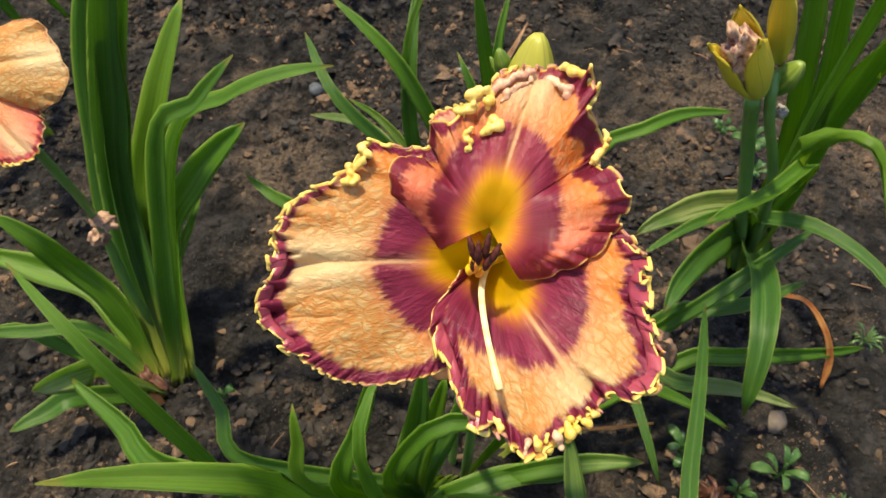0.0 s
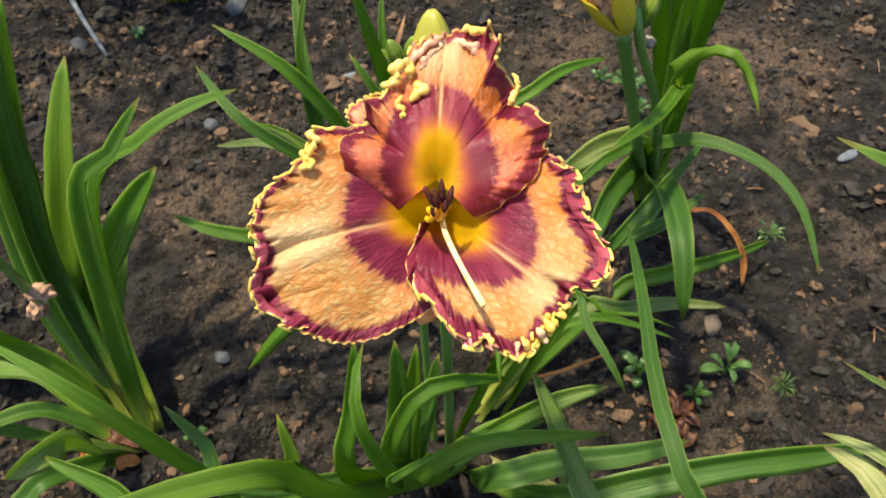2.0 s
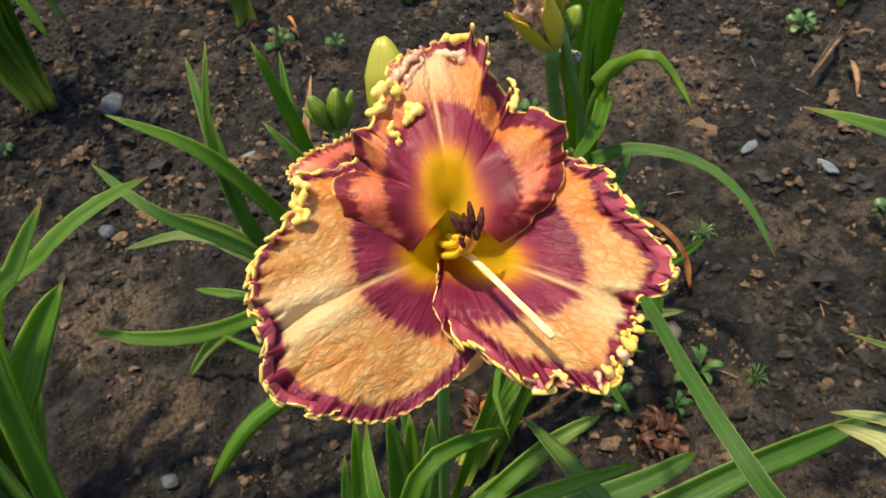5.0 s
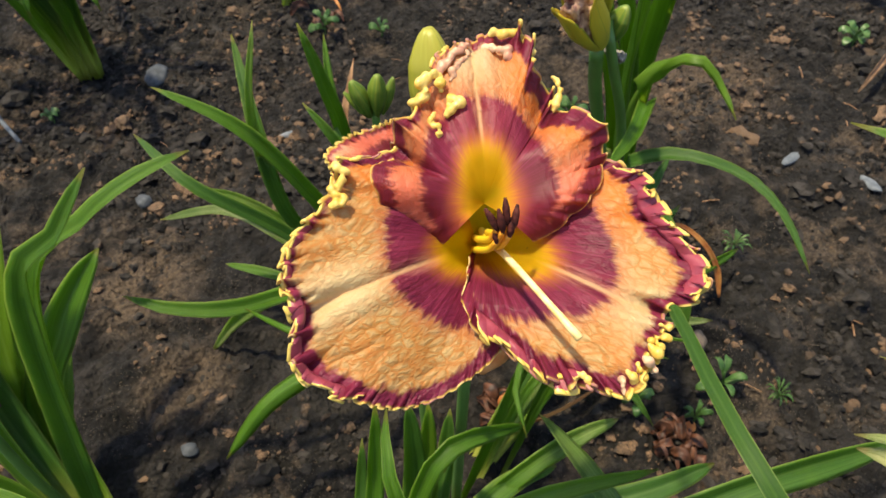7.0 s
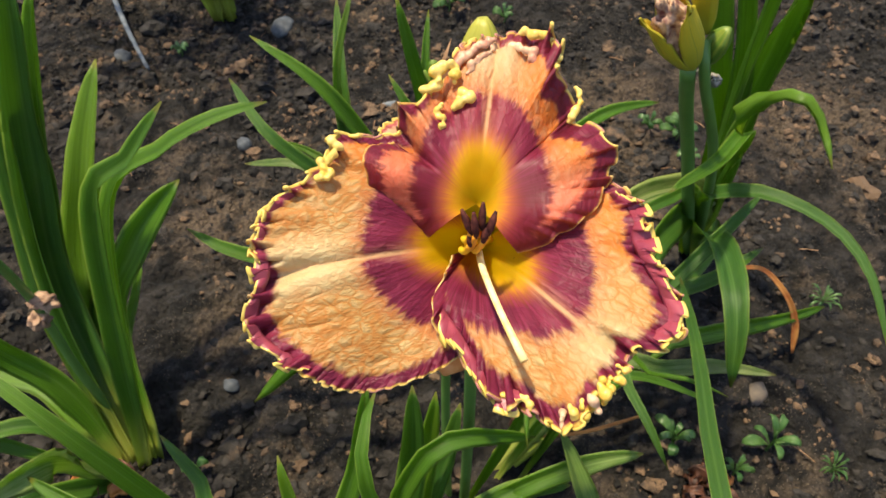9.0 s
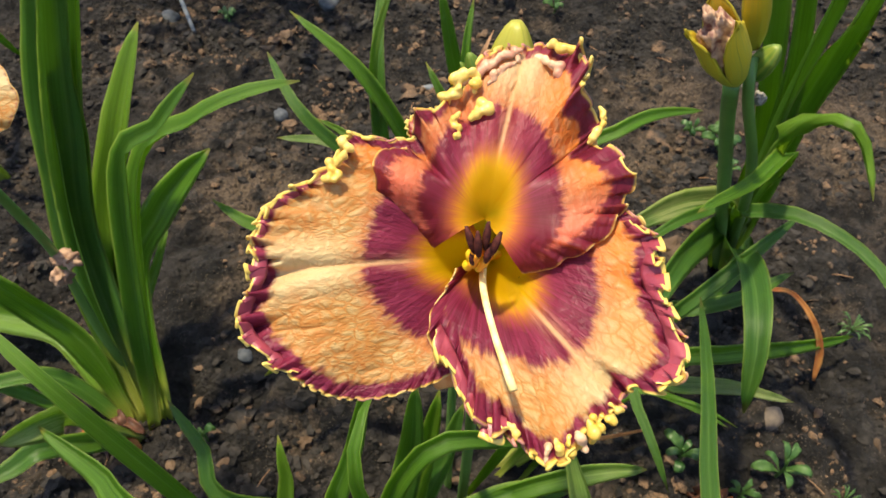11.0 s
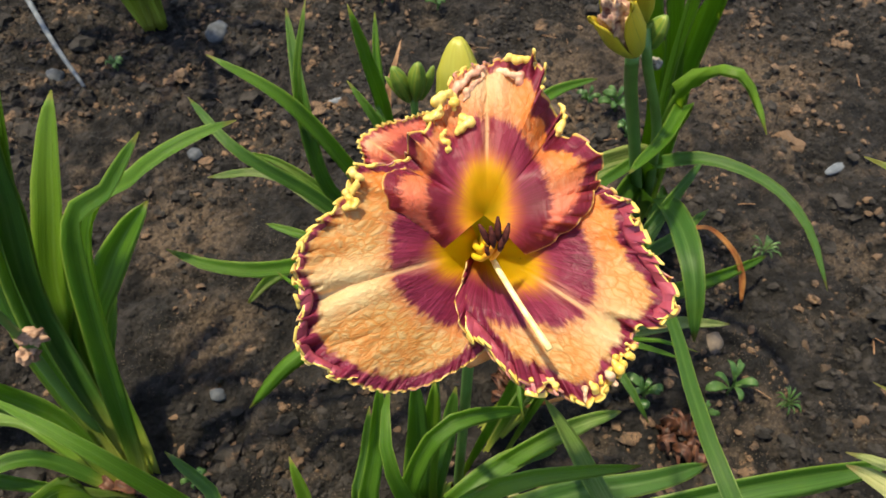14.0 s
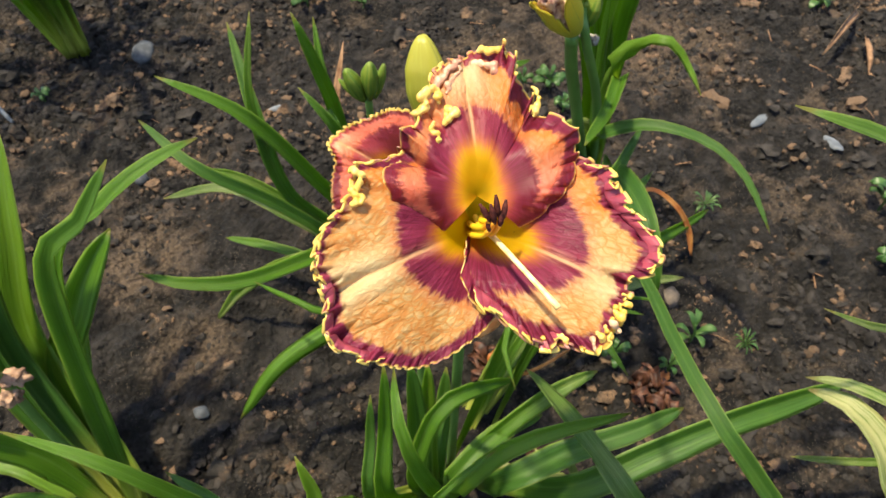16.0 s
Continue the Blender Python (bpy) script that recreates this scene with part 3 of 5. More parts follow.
PETAL_LEFT = [(115, 41.4, -12), (129, 44.7, -8), (137, 49.7, -5), (143, 56.2, -2), (152, 53.8, 0), (163, 58.6, 3), (170, 63.9, 6), (180, 67.7, 8), (188, 66.3, 9), (195, 71.1, 10), (202, 74.2, 9), (210, 70.0, 7), (217, 66.3, 5), (226, 62.5, 1), (234, 56.7, -2), (242, 49.5, -4), (252, 41.8, -5), (260, 36.5, -6)]
PETAL_RIGHT = [(-154, 9.3, -14), (-135, 16.3, -11), (-129, 23.9, -7), (-119, 29.3, -3), (-104, 33.6, 3), (-95, 39.3, 7), (-86, 47.5, 12), (-77, 50.3, 16), (-71, 56.2, 19), (-67, 58.6, 21), (-60, 56.2, 22), (-53, 54.1, 21), (-42, 55.4, 18), (-38, 54.5, 15), (-33, 60.6, 15), (-25, 62.7, 13), (-18, 58.7, 10), (-12, 54.4, 7), (-3, 50.4, 4), (7, 50.6, 0), (18, 47.0, -4), (29, 43.0, -9)]

# degrees, crimp, margin, bead, eye, wavelength
DRESS_TOP = [(-60, 0.3, 4, 0.35, 17, 7), (-27, 0.8, 6, 0.4, 21, 9), (0, 1.4, 6.5, 0.45, 23, 10), (20, 2.4, 7.5, 0.8, 24, 11), (33, 3.2, 9, 1.3, 26, 11), (44, 3.4, 10, 1.6, 28, 11),
             (58, 3.0, 10, 1.8, 31, 9), (72, 2.4, 7, 1.5, 34, 6), (81, 1.6, 2, 1.0, 35, 5), (92, 2.0, 2, 1.4, 34, 5), (103, 2.2, 1, 1.4, 31, 7),
             (120, 2.8, 4, 1.1, 28, 10), (135, 2.8, 6, 0.6, 24, 11), (160, 1.4, 5.5, 0.4, 21, 11), (190, 0.6, 5, 0.4, 19, 9), (216, 0.2, 4, 0.3, 16, 6)]
DRESS_LEFT = [(120, 0.6, 6, 0.9, 33, 6), (142, 1.6, 5, 1.6, 35, 6), (152, 2.0, 2.5, 1.6, 36, 5.5), (166, 2.4, 3, 1.2, 35, 5.5), (182, 2.2, 3, 0.9, 36, 6),
              (190, 2.4, 6, 0.6, 36, 8), (205, 2.2, 7.5, 0.6, 35, 8), (220, 1.0, 6, 0.7, 34, 5), (240, 1.0, 6.5, 0.8, 31, 4.5), (262, 0.4, 6.5, 0.5, 30, 5)]
DRESS_RIGHT = [(-160, 0.4, 6, 0.5, 16, 6), (-125, 1.4, 8, 0.5, 21, 10), (-105, 3.2, 9, 0.7, 25, 12), (-88, 3.2, 9, 1.0, 28, 10), (-72, 2.0, 8, 1.5, 30, 6),
               (-60, 1.8, 4, 1.6, 34, 5), (-45, 1.8, 4, 0.9, 38, 5.5), (-34, 3.0, 7, 1.2, 38, 7), (-15, 3.4, 9, 1.3, 35, 7), (0, 2.6, 7, 1.3, 33, 7), (25, 1.0, 5, 0.9, 31, 5.5)]

FLOWER_AT = Matrix(((0.99910, 0.0, -0.04240, 0.00416), (-0.02617, 0.78671, -0.61676, 0.16222), (0.03335, 0.61732, 0.78601, 0.49222), (0, 0, 0, 1)))
FLOWER = thing("daylily_flower", FLOWER_AT, "open peach daylily bloom with wine-purple eye and ruffled golden edges", "flower")
TOP_PETAL = petal(FLOWER, PETAL_TOP, DRESS_TOP, 81, lift=3.0, seed=1, depth=13, fall=10.0, throat=15.5, rose=0.42, centre=(-0.5, 11.5), wings=0.5, quilt=0.9, bow=1.4, fold_glow=(18, 66, 0.75),
                  folds=((44, 7, -12, 0.36), (61, 6, 5, 0.5), (22, 12, 7, 0.36), (70, 4, -5, 0.6), (139, 7, -11, 0.42), (162, 13, 7, 0.32), (120, 6, 4, 0.5), (104, 5, -4, 0.6), (-12, 16, 5, 0.3)))
LEFT_PETAL = petal(FLOWER, PETAL_LEFT, DRESS_LEFT, 188, lift=-2.0, seed=2, depth=50, rose=0.1, quilt=0.65, fold_glow=(100, 146, 0.7), folds=((151, 4, -2.5, 0.6), (172, 3, 2, 0.6), (189, 3, -4, 0.7), (204, 4, -3, 0.7), (214, 5, 2, 0.6)))
RIGHT_PETAL = petal(FLOWER, PETAL_RIGHT, DRESS_RIGHT, -43, lift=0.0, seed=3, depth=48, rose=0.1, quilt=0.65, fold_glow=(-12, 40, 0.7), folds=((-40, 3, -6, 0.7), (-104, 6, -4, 0.55), (-92, 5, 3, 0.6), (-64, 5, 3, 0.7), (-5, 4, -3, 0.7), (-122, 3.5, 5, 0.7), (-112, 3, -5, 0.7), (-103, 3, 5, 0.72), (-95, 3, -4, 0.75), (-86, 3, 4.5, 0.75)))


def throat_cup(parent):
    """The funnel below the petals."""
    n, k = 22, 40
    verts, faces = [], []
    for i in range(n):
        u = i / (n - 1)
        r = 2.0 + 12.0 * u
        for j in range(k):
            w = 2 * math.pi * j / k
            verts.append((r * math.cos(w) * 0.001, (r * math.sin(w) + 2.0) * 0.001, (-52 + 20 * u ** 0.6 + 0.4 * math.cos(6 * w)) * 0.001))
    for i in range(n - 1):
        for j in range(k):
            a, b = i * k + j, i * k + (j + 1) % k
            faces.append((a, b, b + k, a + k))
    faces.append(tuple(range(k))[::-1])
    ob = part("throat", mesh_of("throat", verts, faces, THROAT), parent, "yellow-green throat of the bloom")
    mod = ob.modifiers.new("thickness", "SOLIDIFY")
    mod.thickness, mod.offset = 0.0008, 0
    return ob


THROAT = plain_organ("throat_yellow", (0.66, 0.60, 0.02), (0.86, 0.70, 0.02), 0.4, 0.35, 90)
throat_cup(FLOWER)


def cord(parent, pts, radius, mat, seed):
    """A thick fold of the crimped edge that lies over the petal."""
    length = sum(math.dist(p, q) for p, q in zip(pts, pts[1:]))
    c = spline(pts, max(4, int(length / (0.8 * radius))))
    rng = np.random.RandomState(seed)
    ball, bf = ico(2)
    verts, faces = [], []
    for i, p in enumerate(c):
        rr = radius * rng.uniform(0.7, 1.2) * (0.7 if i in (0, len(c) - 1) else 1)
        m = np.array(Euler(rng.uniform(0, 6, 3)).to_matrix())
        q = (ball * rng.uniform(0.75, 1.3, 3) * rr) @ m.T + p + rng.uniform(-1, 1, 3) * radius * 0.5
        k = len(verts)
        verts.extend(q * 0.001)
        faces.extend(tuple(v + k for v in t) for t in bf)
    ob = part("edge_fold", mesh_of("edge_fold", verts, faces, mat), parent, "thick folded golden edge")
    mod = ob.modifiers.new("blend", "REMESH")
    mod.mode, mod.voxel_size, mod.use_smooth_shade = "VOXEL", 0.00032, True
    sm = ob.modifiers.new("soften", "SMOOTH")
    sm.factor, sm.iterations = 0.6, 12
    return ob


cord(TOP_PETAL, [(-15.9, 46.1, -9.0), (-14.2, 49.4, -7.0), (-10.6, 50.3, -6.0), (-12.2, 53.5, -6.0), (-8.7, 55.4, -6.0), (-5.8, 53.1, -5.0), (-6.7, 49.9, -5.0)], 1.85, RIM_GOLD, 1)
cord(TOP_PETAL, [(-5.3, 44.8, -4.0), (-1.9, 46.7, -4.0), (-2.4, 42.9, -3.0), (-5.8, 40.7, -3.0)], 1.75, RIM_GOLD, 2)
cord(TOP_PETAL, [(-10.2, 43.2, -4.0), (-12.1, 39.9, -4.0), (-9.4, 37.0, -3.0), (-11.4, 34.1, -3.0)], 1.3, RIM_GOLD, 3)
cord(TOP_PETAL, [(-9.1, 53.7, -8.0), (-4.2, 57.4, -9.0), (-0.5, 61.0, -10.0), (3.9, 64.0, -11.0), (7.0, 64.4, -12.0)], 1.6, RIM_ROSE, 4)
cord(TOP_PETAL, [(6.3, 63.6, -12.0), (5.0, 60.0, -11.0), (0.6, 57.5, -9.0), (-1.9, 53.3, -8.0)], 1.3, RIM_ROSE, 5)
cord(TOP_PETAL, [(16.0, 67.8, -14.0), (20.5, 66.3, -12.0), (24.1, 63.9, -11.0), (26.6, 60.5, -10.0), (26.4, 56.3, -9.0), (24.0, 53.3, -9.0), (21.6, 52.5, -9.0)], 1.5, RIM_GOLD, 6)
cord(TOP_PETAL, [(11.8, 63.0, -13.0), (15.6, 61.2, -10.0), (18.9, 58.2, -9.0), (18.3, 54.9, -9.0)], 1.6, RIM_ROSE, 7)
cord(TOP_PETAL, [(32.5, 47.8, -10.0), (33.3, 43.0, -9.0), (30.9, 38.4, -8.0), (29.3, 36.6, -8.0)], 1.3, RIM_GOLD, 8)
cord(LEFT_PETAL, [(-45.7, 32.8, 1.0), (-42.5, 28.9, 2.0), (-44.6, 25.9, 3.0), (-47.4, 23.6, 4.0), (-44.4, 20.6, 4.0), (-48.3, 19.3, 5.0)], 1.5, RIM_GOLD, 9)


def accordion(parent, inner, outer, folds, radius, seed):
    """Tight folds of the edge, side by side between an inner and an outer line."""
    a, b = spline(inner, folds), spline(outer, folds)
    rng = np.random.RandomState(seed)
    for i in range(folds):
        p, q = a[i] + rng.uniform(-0.8, 0.8, 3), b[i] + rng.uniform(-0.6, 0.6, 3)
        mid = (p + q) / 2 + np.array((0, 0, rng.uniform(0.5, 1.6)))
        cord(parent, [p, mid, q], radius * rng.uniform(0.8, 1.2), RIM_GOLD if rng.rand() < 0.72 else RIM_ROSE, seed * 20 + i)


accordion(RIGHT_PETAL, [(21.5, -48.5, 22.0), (26.0, -44.0, 24.0), (31.0, -42.0, 23.0), (37.0, -37.5, 20.5)], [(21.0, -53.0, 21.0), (27.5, -51.0, 22.5), (32.0, -46.5, 22.5), (40.0, -38.5, 19.5)], 8, 1.25, 12)


def ruffle(parent, outline, lo, hi, width, amp, fold, seed, rise=0.5):
    """A ribbon of tight overlapping folds along a stretch of a petal's edge."""
    n, m = 420, 9
    c = spline([(r * math.cos(radians(a)), r * math.sin(radians(a)), z) for a, r, z in outline if lo <= a <= hi], n)
    c = np.stack([smooth1(c[:, i], 10) for i in range(3)], 1)
    out = unit(c * (1, 1, 0))
    tang = unit(np.gradient(c, axis=0))
    run = np.r_[0, np.cumsum(np.linalg.norm(np.diff(c, axis=0), axis=1))]
    phase = np.cumsum(np.r_[0, np.diff(run)] / (fold * (1 + 0.6 * line_noise(run, 6, seed)))) * 2 * math.pi
    size = (0.8 + 0.7 * line_noise(run, 5, seed + 1)) * ramp(run, 0, 5) * ramp(run, run[-1], run[-1] - 5)
    verts, tint = [], []
    for i in range(n):
        for j in range(m):
            v = j / (m - 1)
            wide = width * (0.35 + 0.65 * size[i])
            p = c[i] - out[i] * width * 0.75 + out[i] * wide * v * (0.85 + 0.25 * math.sin(phase[i] * 0.5))
            p = p + np.array((0, 0, rise - (1.1 + rise) * (1 - v) ** 3 + amp * size[i] * (v ** 1.2) * math.sin(phase[i]) + 0.5 * v))
            p = p + tang[i] * (0.30 * fold * size[i] * v ** 1.3 * math.sin(2 * phase[i] + 0.8))
            verts.append(p * 0.001)
            tint.append(1.0 if v < 0.8 else -0.4)
    ob = part("ruffle", mesh_of("ruffle", verts, grid_faces(n, m), RUFFLE, {"tint": tint, "cream": np.zeros(n * m)}), parent, "tightly folded wine ruffle with a yellow lip")
    mod = ob.modifiers.new("thickness", "SOLIDIFY")
    mod.thickness, mod.offset = 0.0008, 0
    return ob


RUFFLE = rim_material("wine_ruffle", (0.16, 0.012, 0.045), (0.42, 0.08, 0.10))
ruffle(RIGHT_PETAL, PETAL_RIGHT, -34, 19, 6.5, 3.2, 6.0, 21, 2.4)
ruffle(RIGHT_PETAL, PETAL_RIGHT, -120, -76, 6.5, 2.6, 8.5, 23, 1.8)
ruffle(LEFT_PETAL, PETAL_LEFT, 162, 218, 4.4, 1.9, 5.5, 22, 1.2)
cord(RIGHT_PETAL, [(2.9, -47.0, 13.0), (5.7, -45.1, 15.0), (8.9, -46.8, 16.0), (11.6, -45.5, 17.0), (13.0, -48.9, 18.0)], 1.0, RIM_GOLD, 14)


def organ(name, pts, radii, mat, parent, label="", sides=10, n=22):
    return part(name, tube([tuple(c * 0.001 for c in p) for p in pts], [q * 0.001 for q in radii], sides, n, name, mat), parent, label)


organ("pistil", [(0, -1, -34), (0, -4, -8), (1, -10, 8), (5, -21, 19), (11, -34.5, 26)], (1.3, 1.2, 1.1, 1.05, 1.0, 1.25), STYLE, FLOWER, "long cream-yellow style")
for base, bend, tip, lean in (((-3, 2, -30), (-3.4, -1, 4), (-2.2, 1.0, 13), (-2.6, 6.6, 2.5)), ((2, 3, -30), (-0.6, 0.5, 5), (0.8, 2.4, 14), (0.6, 6.8, 3.5)), ((4, 1, -30), (0.6, -2.5, 4), (2.6, 0.5, 13), (2.4, 6.2, 2.5)),
                              ((-2, -1, -30), (-2.4, -3, 5), (-0.9, 0.0, 14), (-0.5, 6.4, 4.0)), ((0, 4, -30), (-1.2, -4, 4), (1.2, -1.6, 12), (1.4, 5.0, 2.0)), ((-4, -2, -30), (-4.2, -4, 2), (-2.6, -2.4, 9), (0.4, 4.4, 2.4))):
    st = organ("stamen", [base, ((base[0] + bend[0]) / 2 - 1.5, (base[1] + bend[1]) / 2, -12), bend, tip], (1.3, 1.25, 1.15, 0.9), FILAMENT, FLOWER, "orange stamen")
    t0, d = Vector(tip), Vector(lean)
    organ("anther", [t0 - d * 0.12, t0 + d * 0.2 + Vector((0, 0, 0.5)), t0 + d * 0.65 + Vector((0, 0, 0.5)), t0 + d], (0.5, 1.25, 1.15, 0.45), ANTHER, st, "dark maroon anther", 8, 14)


def sepal(parent, ang, length, width, back, seed):
    """One of the narrower outer tepals behind the petals."""
    c, s = math.cos(radians(ang)), math.sin(radians(ang))
    pts = [(c * q * length * 0.001, s * q * length * 0.001, z * 0.001) for q, z in ((0.30, -44), (0.45, -28), (0.65, back), (0.85, back - 2), (1.0, back - 6))]
    me = blade(pts, width * 0.001, WITHER_ORANGE, fold=0.1, n=24, profile=((0, 0.2, 0.55, 0.85, 1), (0.35, 0.7, 1, 0.7, 0.05)), seed=seed)
    return part("sepal", me, parent, "peach-orange outer sepal")


WITHER_ORANGE = plain_organ("sepal_orange", (0.72, 0.28, 0.07), (0.82, 0.45, 0.18), 0.45, 0.3, 120)
sepal(FLOWER, 254, 46, 24, -14, 254)


SECOND = thing("daylily_flower", pose(0.000, 0.308, 0.376, 36, -6, 8), "smaller peach and purple daylily bloom half hidden behind the large one", "flower")
petal(SECOND, [(30, 24, -10), (50, 38, -3), (72, 42, 0), (95, 42, 0), (118, 47, 1), (134, 51, 1), (145, 44, 0), (165, 46, 0), (186, 50, 0), (205, 49, -2), (226, 38, -8), (240, 22, -14)],
      [(20, 0.6, 4, 0.6, 24, 5), (70, 2.0, 4, 1.8, 31, 5), (134, 2.0, 4, 2.0, 34, 5), (150, 1.2, 5, 0.6, 33, 5), (180, 1.8, 6, 0.6, 32, 4), (240, 0.6, 4, 0.5, 24, 5)], 130, lift=3.0, seed=21, rose=1.0, na=220, nr=60)
for i, mid in enumerate((260, 15)):
    petal(SECOND, [(mid + a, 44 * k2, w) for a, k2, w in ((-60, 0.4, -10), (-40, 0.85, -2), (-12, 1.0, 0), (12, 1.0, 0), (40, 0.85, -2), (60, 0.4, -10))],
          [(mid - 60, 0.8, 4, 0.6, 24, 5), (mid, 1.6, 4, 1.2, 32, 5), (mid + 60, 0.8, 4, 0.6, 24, 5)], mid, seed=23 + i, rose=0.5, na=120, nr=40)

# ---- plants ----
PLANT_M = thing("daylily_plant", (0.0, 0.262, 0.0), "green daylily clump that carries the large bloom", "plant", "daylily clumps")
PLANT_L = thing("daylily_plant", (-0.314, 0.318, 0.0), "dense daylily clump with pale leaf bases and a withered bract", "plant", "daylily clumps")
PLANT_B = thing("daylily_plant", (-0.03, 0.47, 0.0), "slender-leaved daylily clump with arching leaves", "plant", "daylily clumps")
PLANT_R = thing("daylily_plant", (0.292, 0.575, 0.0), "tall daylily clump with budded scapes and drooping leaves", "plant", "daylily clumps")
PLANT_F = thing("daylily_plant", (0.27, -0.10, 0.0), "daylily clump with a few long upright leaves", "plant", "daylily clumps")
PLANT_S = thing("daylily_plant", (0.50, 0.10, 0.0), "daylily clump with yellowing drooping leaves", "plant", "daylily clumps")
leaf(PLANT_L, [(-0.314, 0.318, 0.000), (-0.355, 0.394, 0.130), (-0.352, 0.439, 0.250), (-0.327, 0.460, 0.360), (-0.309, 0.466, 0.420)], 0.0299)
leaf(PLANT_L, [(-0.309, 0.318, 0.000), (-0.351, 0.407, 0.150), (-0.331, 0.444, 0.280), (-0.296, 0.442, 0.380), (-0.277, 0.448, 0.440)], 0.0327)
leaf(PLANT_L, [(-0.304, 0.323, 0.000), (-0.349, 0.409, 0.130), (-0.329, 0.443, 0.250), (-0.293, 0.452, 0.360), (-0.273, 0.458, 0.420)], 0.0303)
leaf(PLANT_L, [(-0.314, 0.318, 0.000), (-0.339, 0.427, 0.140), (-0.314, 0.476, 0.240), (-0.294, 0.530, 0.312)], 0.0324)
leaf(PLANT_L, [(-0.306, 0.313, 0.000), (-0.258, 0.371, 0.280), (-0.211, 0.367, 0.345), (-0.179, 0.376, 0.384)], 0.0205)
leaf(PLANT_L, [(-0.302, 0.318, 0.000), (-0.264, 0.397, 0.255), (-0.207, 0.408, 0.315), (-0.167, 0.417, 0.335), (-0.130, 0.427, 0.342)], 0.0215)
leaf(PLANT_L, [(-0.299, 0.322, 0.000), (-0.325, 0.411, 0.100), (-0.290, 0.440, 0.170), (-0.265, 0.463, 0.200), (-0.241, 0.479, 0.220)], 0.0336)
leaf(PLANT_L, [(-0.324, 0.318, 0.000), (-0.353, 0.348, 0.075), (-0.383, 0.355, 0.125), (-0.400, 0.351, 0.170), (-0.428, 0.352, 0.200)], 0.0254)
leaf(PLANT_L, [(-0.330, 0.314, 0.000), (-0.398, 0.381, 0.035), (-0.484, 0.397, 0.045), (-0.544, 0.403, 0.050)], 0.0329)
leaf(PLANT_L, [(-0.324, 0.308, 0.000), (-0.382, 0.327, 0.050), (-0.430, 0.309, 0.070), (-0.476, 0.300, 0.070)], 0.0163)
leaf(PLANT_L, [(-0.320, 0.306, 0.000), (-0.330, 0.278, 0.090), (-0.342, 0.255, 0.120), (-0.372, 0.237, 0.110)], 0.0331, twist=25, pale=0.5)
leaf(PLANT_L, [(-0.314, 0.303, 0.000), (-0.365, 0.261, 0.050), (-0.387, 0.241, 0.050), (-0.412, 0.218, 0.050)], 0.0204)
leaf(PLANT_L, [(-0.296, 0.314, 0.000), (-0.320, 0.385, 0.060), (-0.312, 0.440, 0.100), (-0.306, 0.468, 0.120)], 0.0121)
leaf(PLANT_L, [(-0.334, 0.308, 0.000), (-0.430, 0.314, 0.060), (-0.461, 0.306, 0.070), (-0.484, 0.293, 0.080)], 0.0143)
leaf(PLANT_M, [(-0.030, 0.252, 0.000), (-0.124, 0.151, 0.160), (-0.137, 0.150, 0.270), (-0.161, 0.155, 0.355), (-0.184, 0.165, 0.395), (-0.223, 0.190, 0.400)], 0.0104)
leaf(PLANT_M, [(-0.040, 0.247, 0.000), (-0.232, 0.204, 0.070), (-0.288, 0.228, 0.100), (-0.340, 0.251, 0.120)], 0.0265)
leaf(PLANT_M, [(-0.020, 0.252, 0.000), (-0.169, 0.213, 0.100), (-0.195, 0.239, 0.140), (-0.224, 0.262, 0.164)], 0.0167)
leaf(PLANT_M, [(-0.015, 0.242, 0.000), (-0.067, 0.152, 0.240), (-0.082, 0.126, 0.345), (-0.104, 0.113, 0.378), (-0.133, 0.104, 0.390), (-0.152, 0.092, 0.408)], 0.0178)
leaf(PLANT_M, [(-0.015, 0.252, 0.000), (-0.104, 0.193, 0.130), (-0.112, 0.202, 0.200), (-0.117, 0.215, 0.226)], 0.0162)
leaf(PLANT_M, [(-0.030, 0.242, 0.000), (-0.063, 0.159, 0.250), (-0.054, 0.177, 0.310), (-0.045, 0.191, 0.360)], 0.0150)
leaf(PLANT_M, [(-0.035, 0.247, 0.000), (-0.073, 0.180, 0.200), (-0.064, 0.199, 0.250), (-0.056, 0.211, 0.290)], 0.0103)
leaf(PLANT_M, [(-0.010, 0.242, 0.000), (-0.029, 0.154, 0.240), (-0.042, 0.145, 0.330), (-0.045, 0.159, 0.360), (-0.040, 0.187, 0.360)], 0.0118, fold=.35)
leaf(PLANT_M, [(-0.020, 0.262, 0.000), (-0.037, 0.196, 0.160), (-0.030, 0.210, 0.240), (-0.027, 0.221, 0.300)], 0.0205)
leaf(PLANT_M, [(-0.005, 0.267, 0.000), (-0.024, 0.200, 0.140), (-0.008, 0.221, 0.200), (0.001, 0.236, 0.250)], 0.0180)
leaf(PLANT_M, [(-0.010, 0.267, 0.000), (-0.028, 0.201, 0.140), (-0.021, 0.216, 0.220), (-0.014, 0.228, 0.280)], 0.0165)
leaf(PLANT_M, [(0.000, 0.252, 0.000), (-0.040, 0.186, 0.190), (-0.028, 0.194, 0.250), (-0.007, 0.205, 0.265), (0.022, 0.214, 0.250), (0.050, 0.226, 0.220)], 0.0155)
leaf(PLANT_M, [(0.005, 0.252, 0.000), (-0.012, 0.213, 0.080), (0.043, 0.236, 0.100), (0.090, 0.245, 0.090)], 0.0211)
leaf(PLANT_M, [(0.005, 0.242, 0.000), (-0.035, 0.142, 0.270), (-0.017, 0.141, 0.300), (0.005, 0.145, 0.310)], 0.0090)
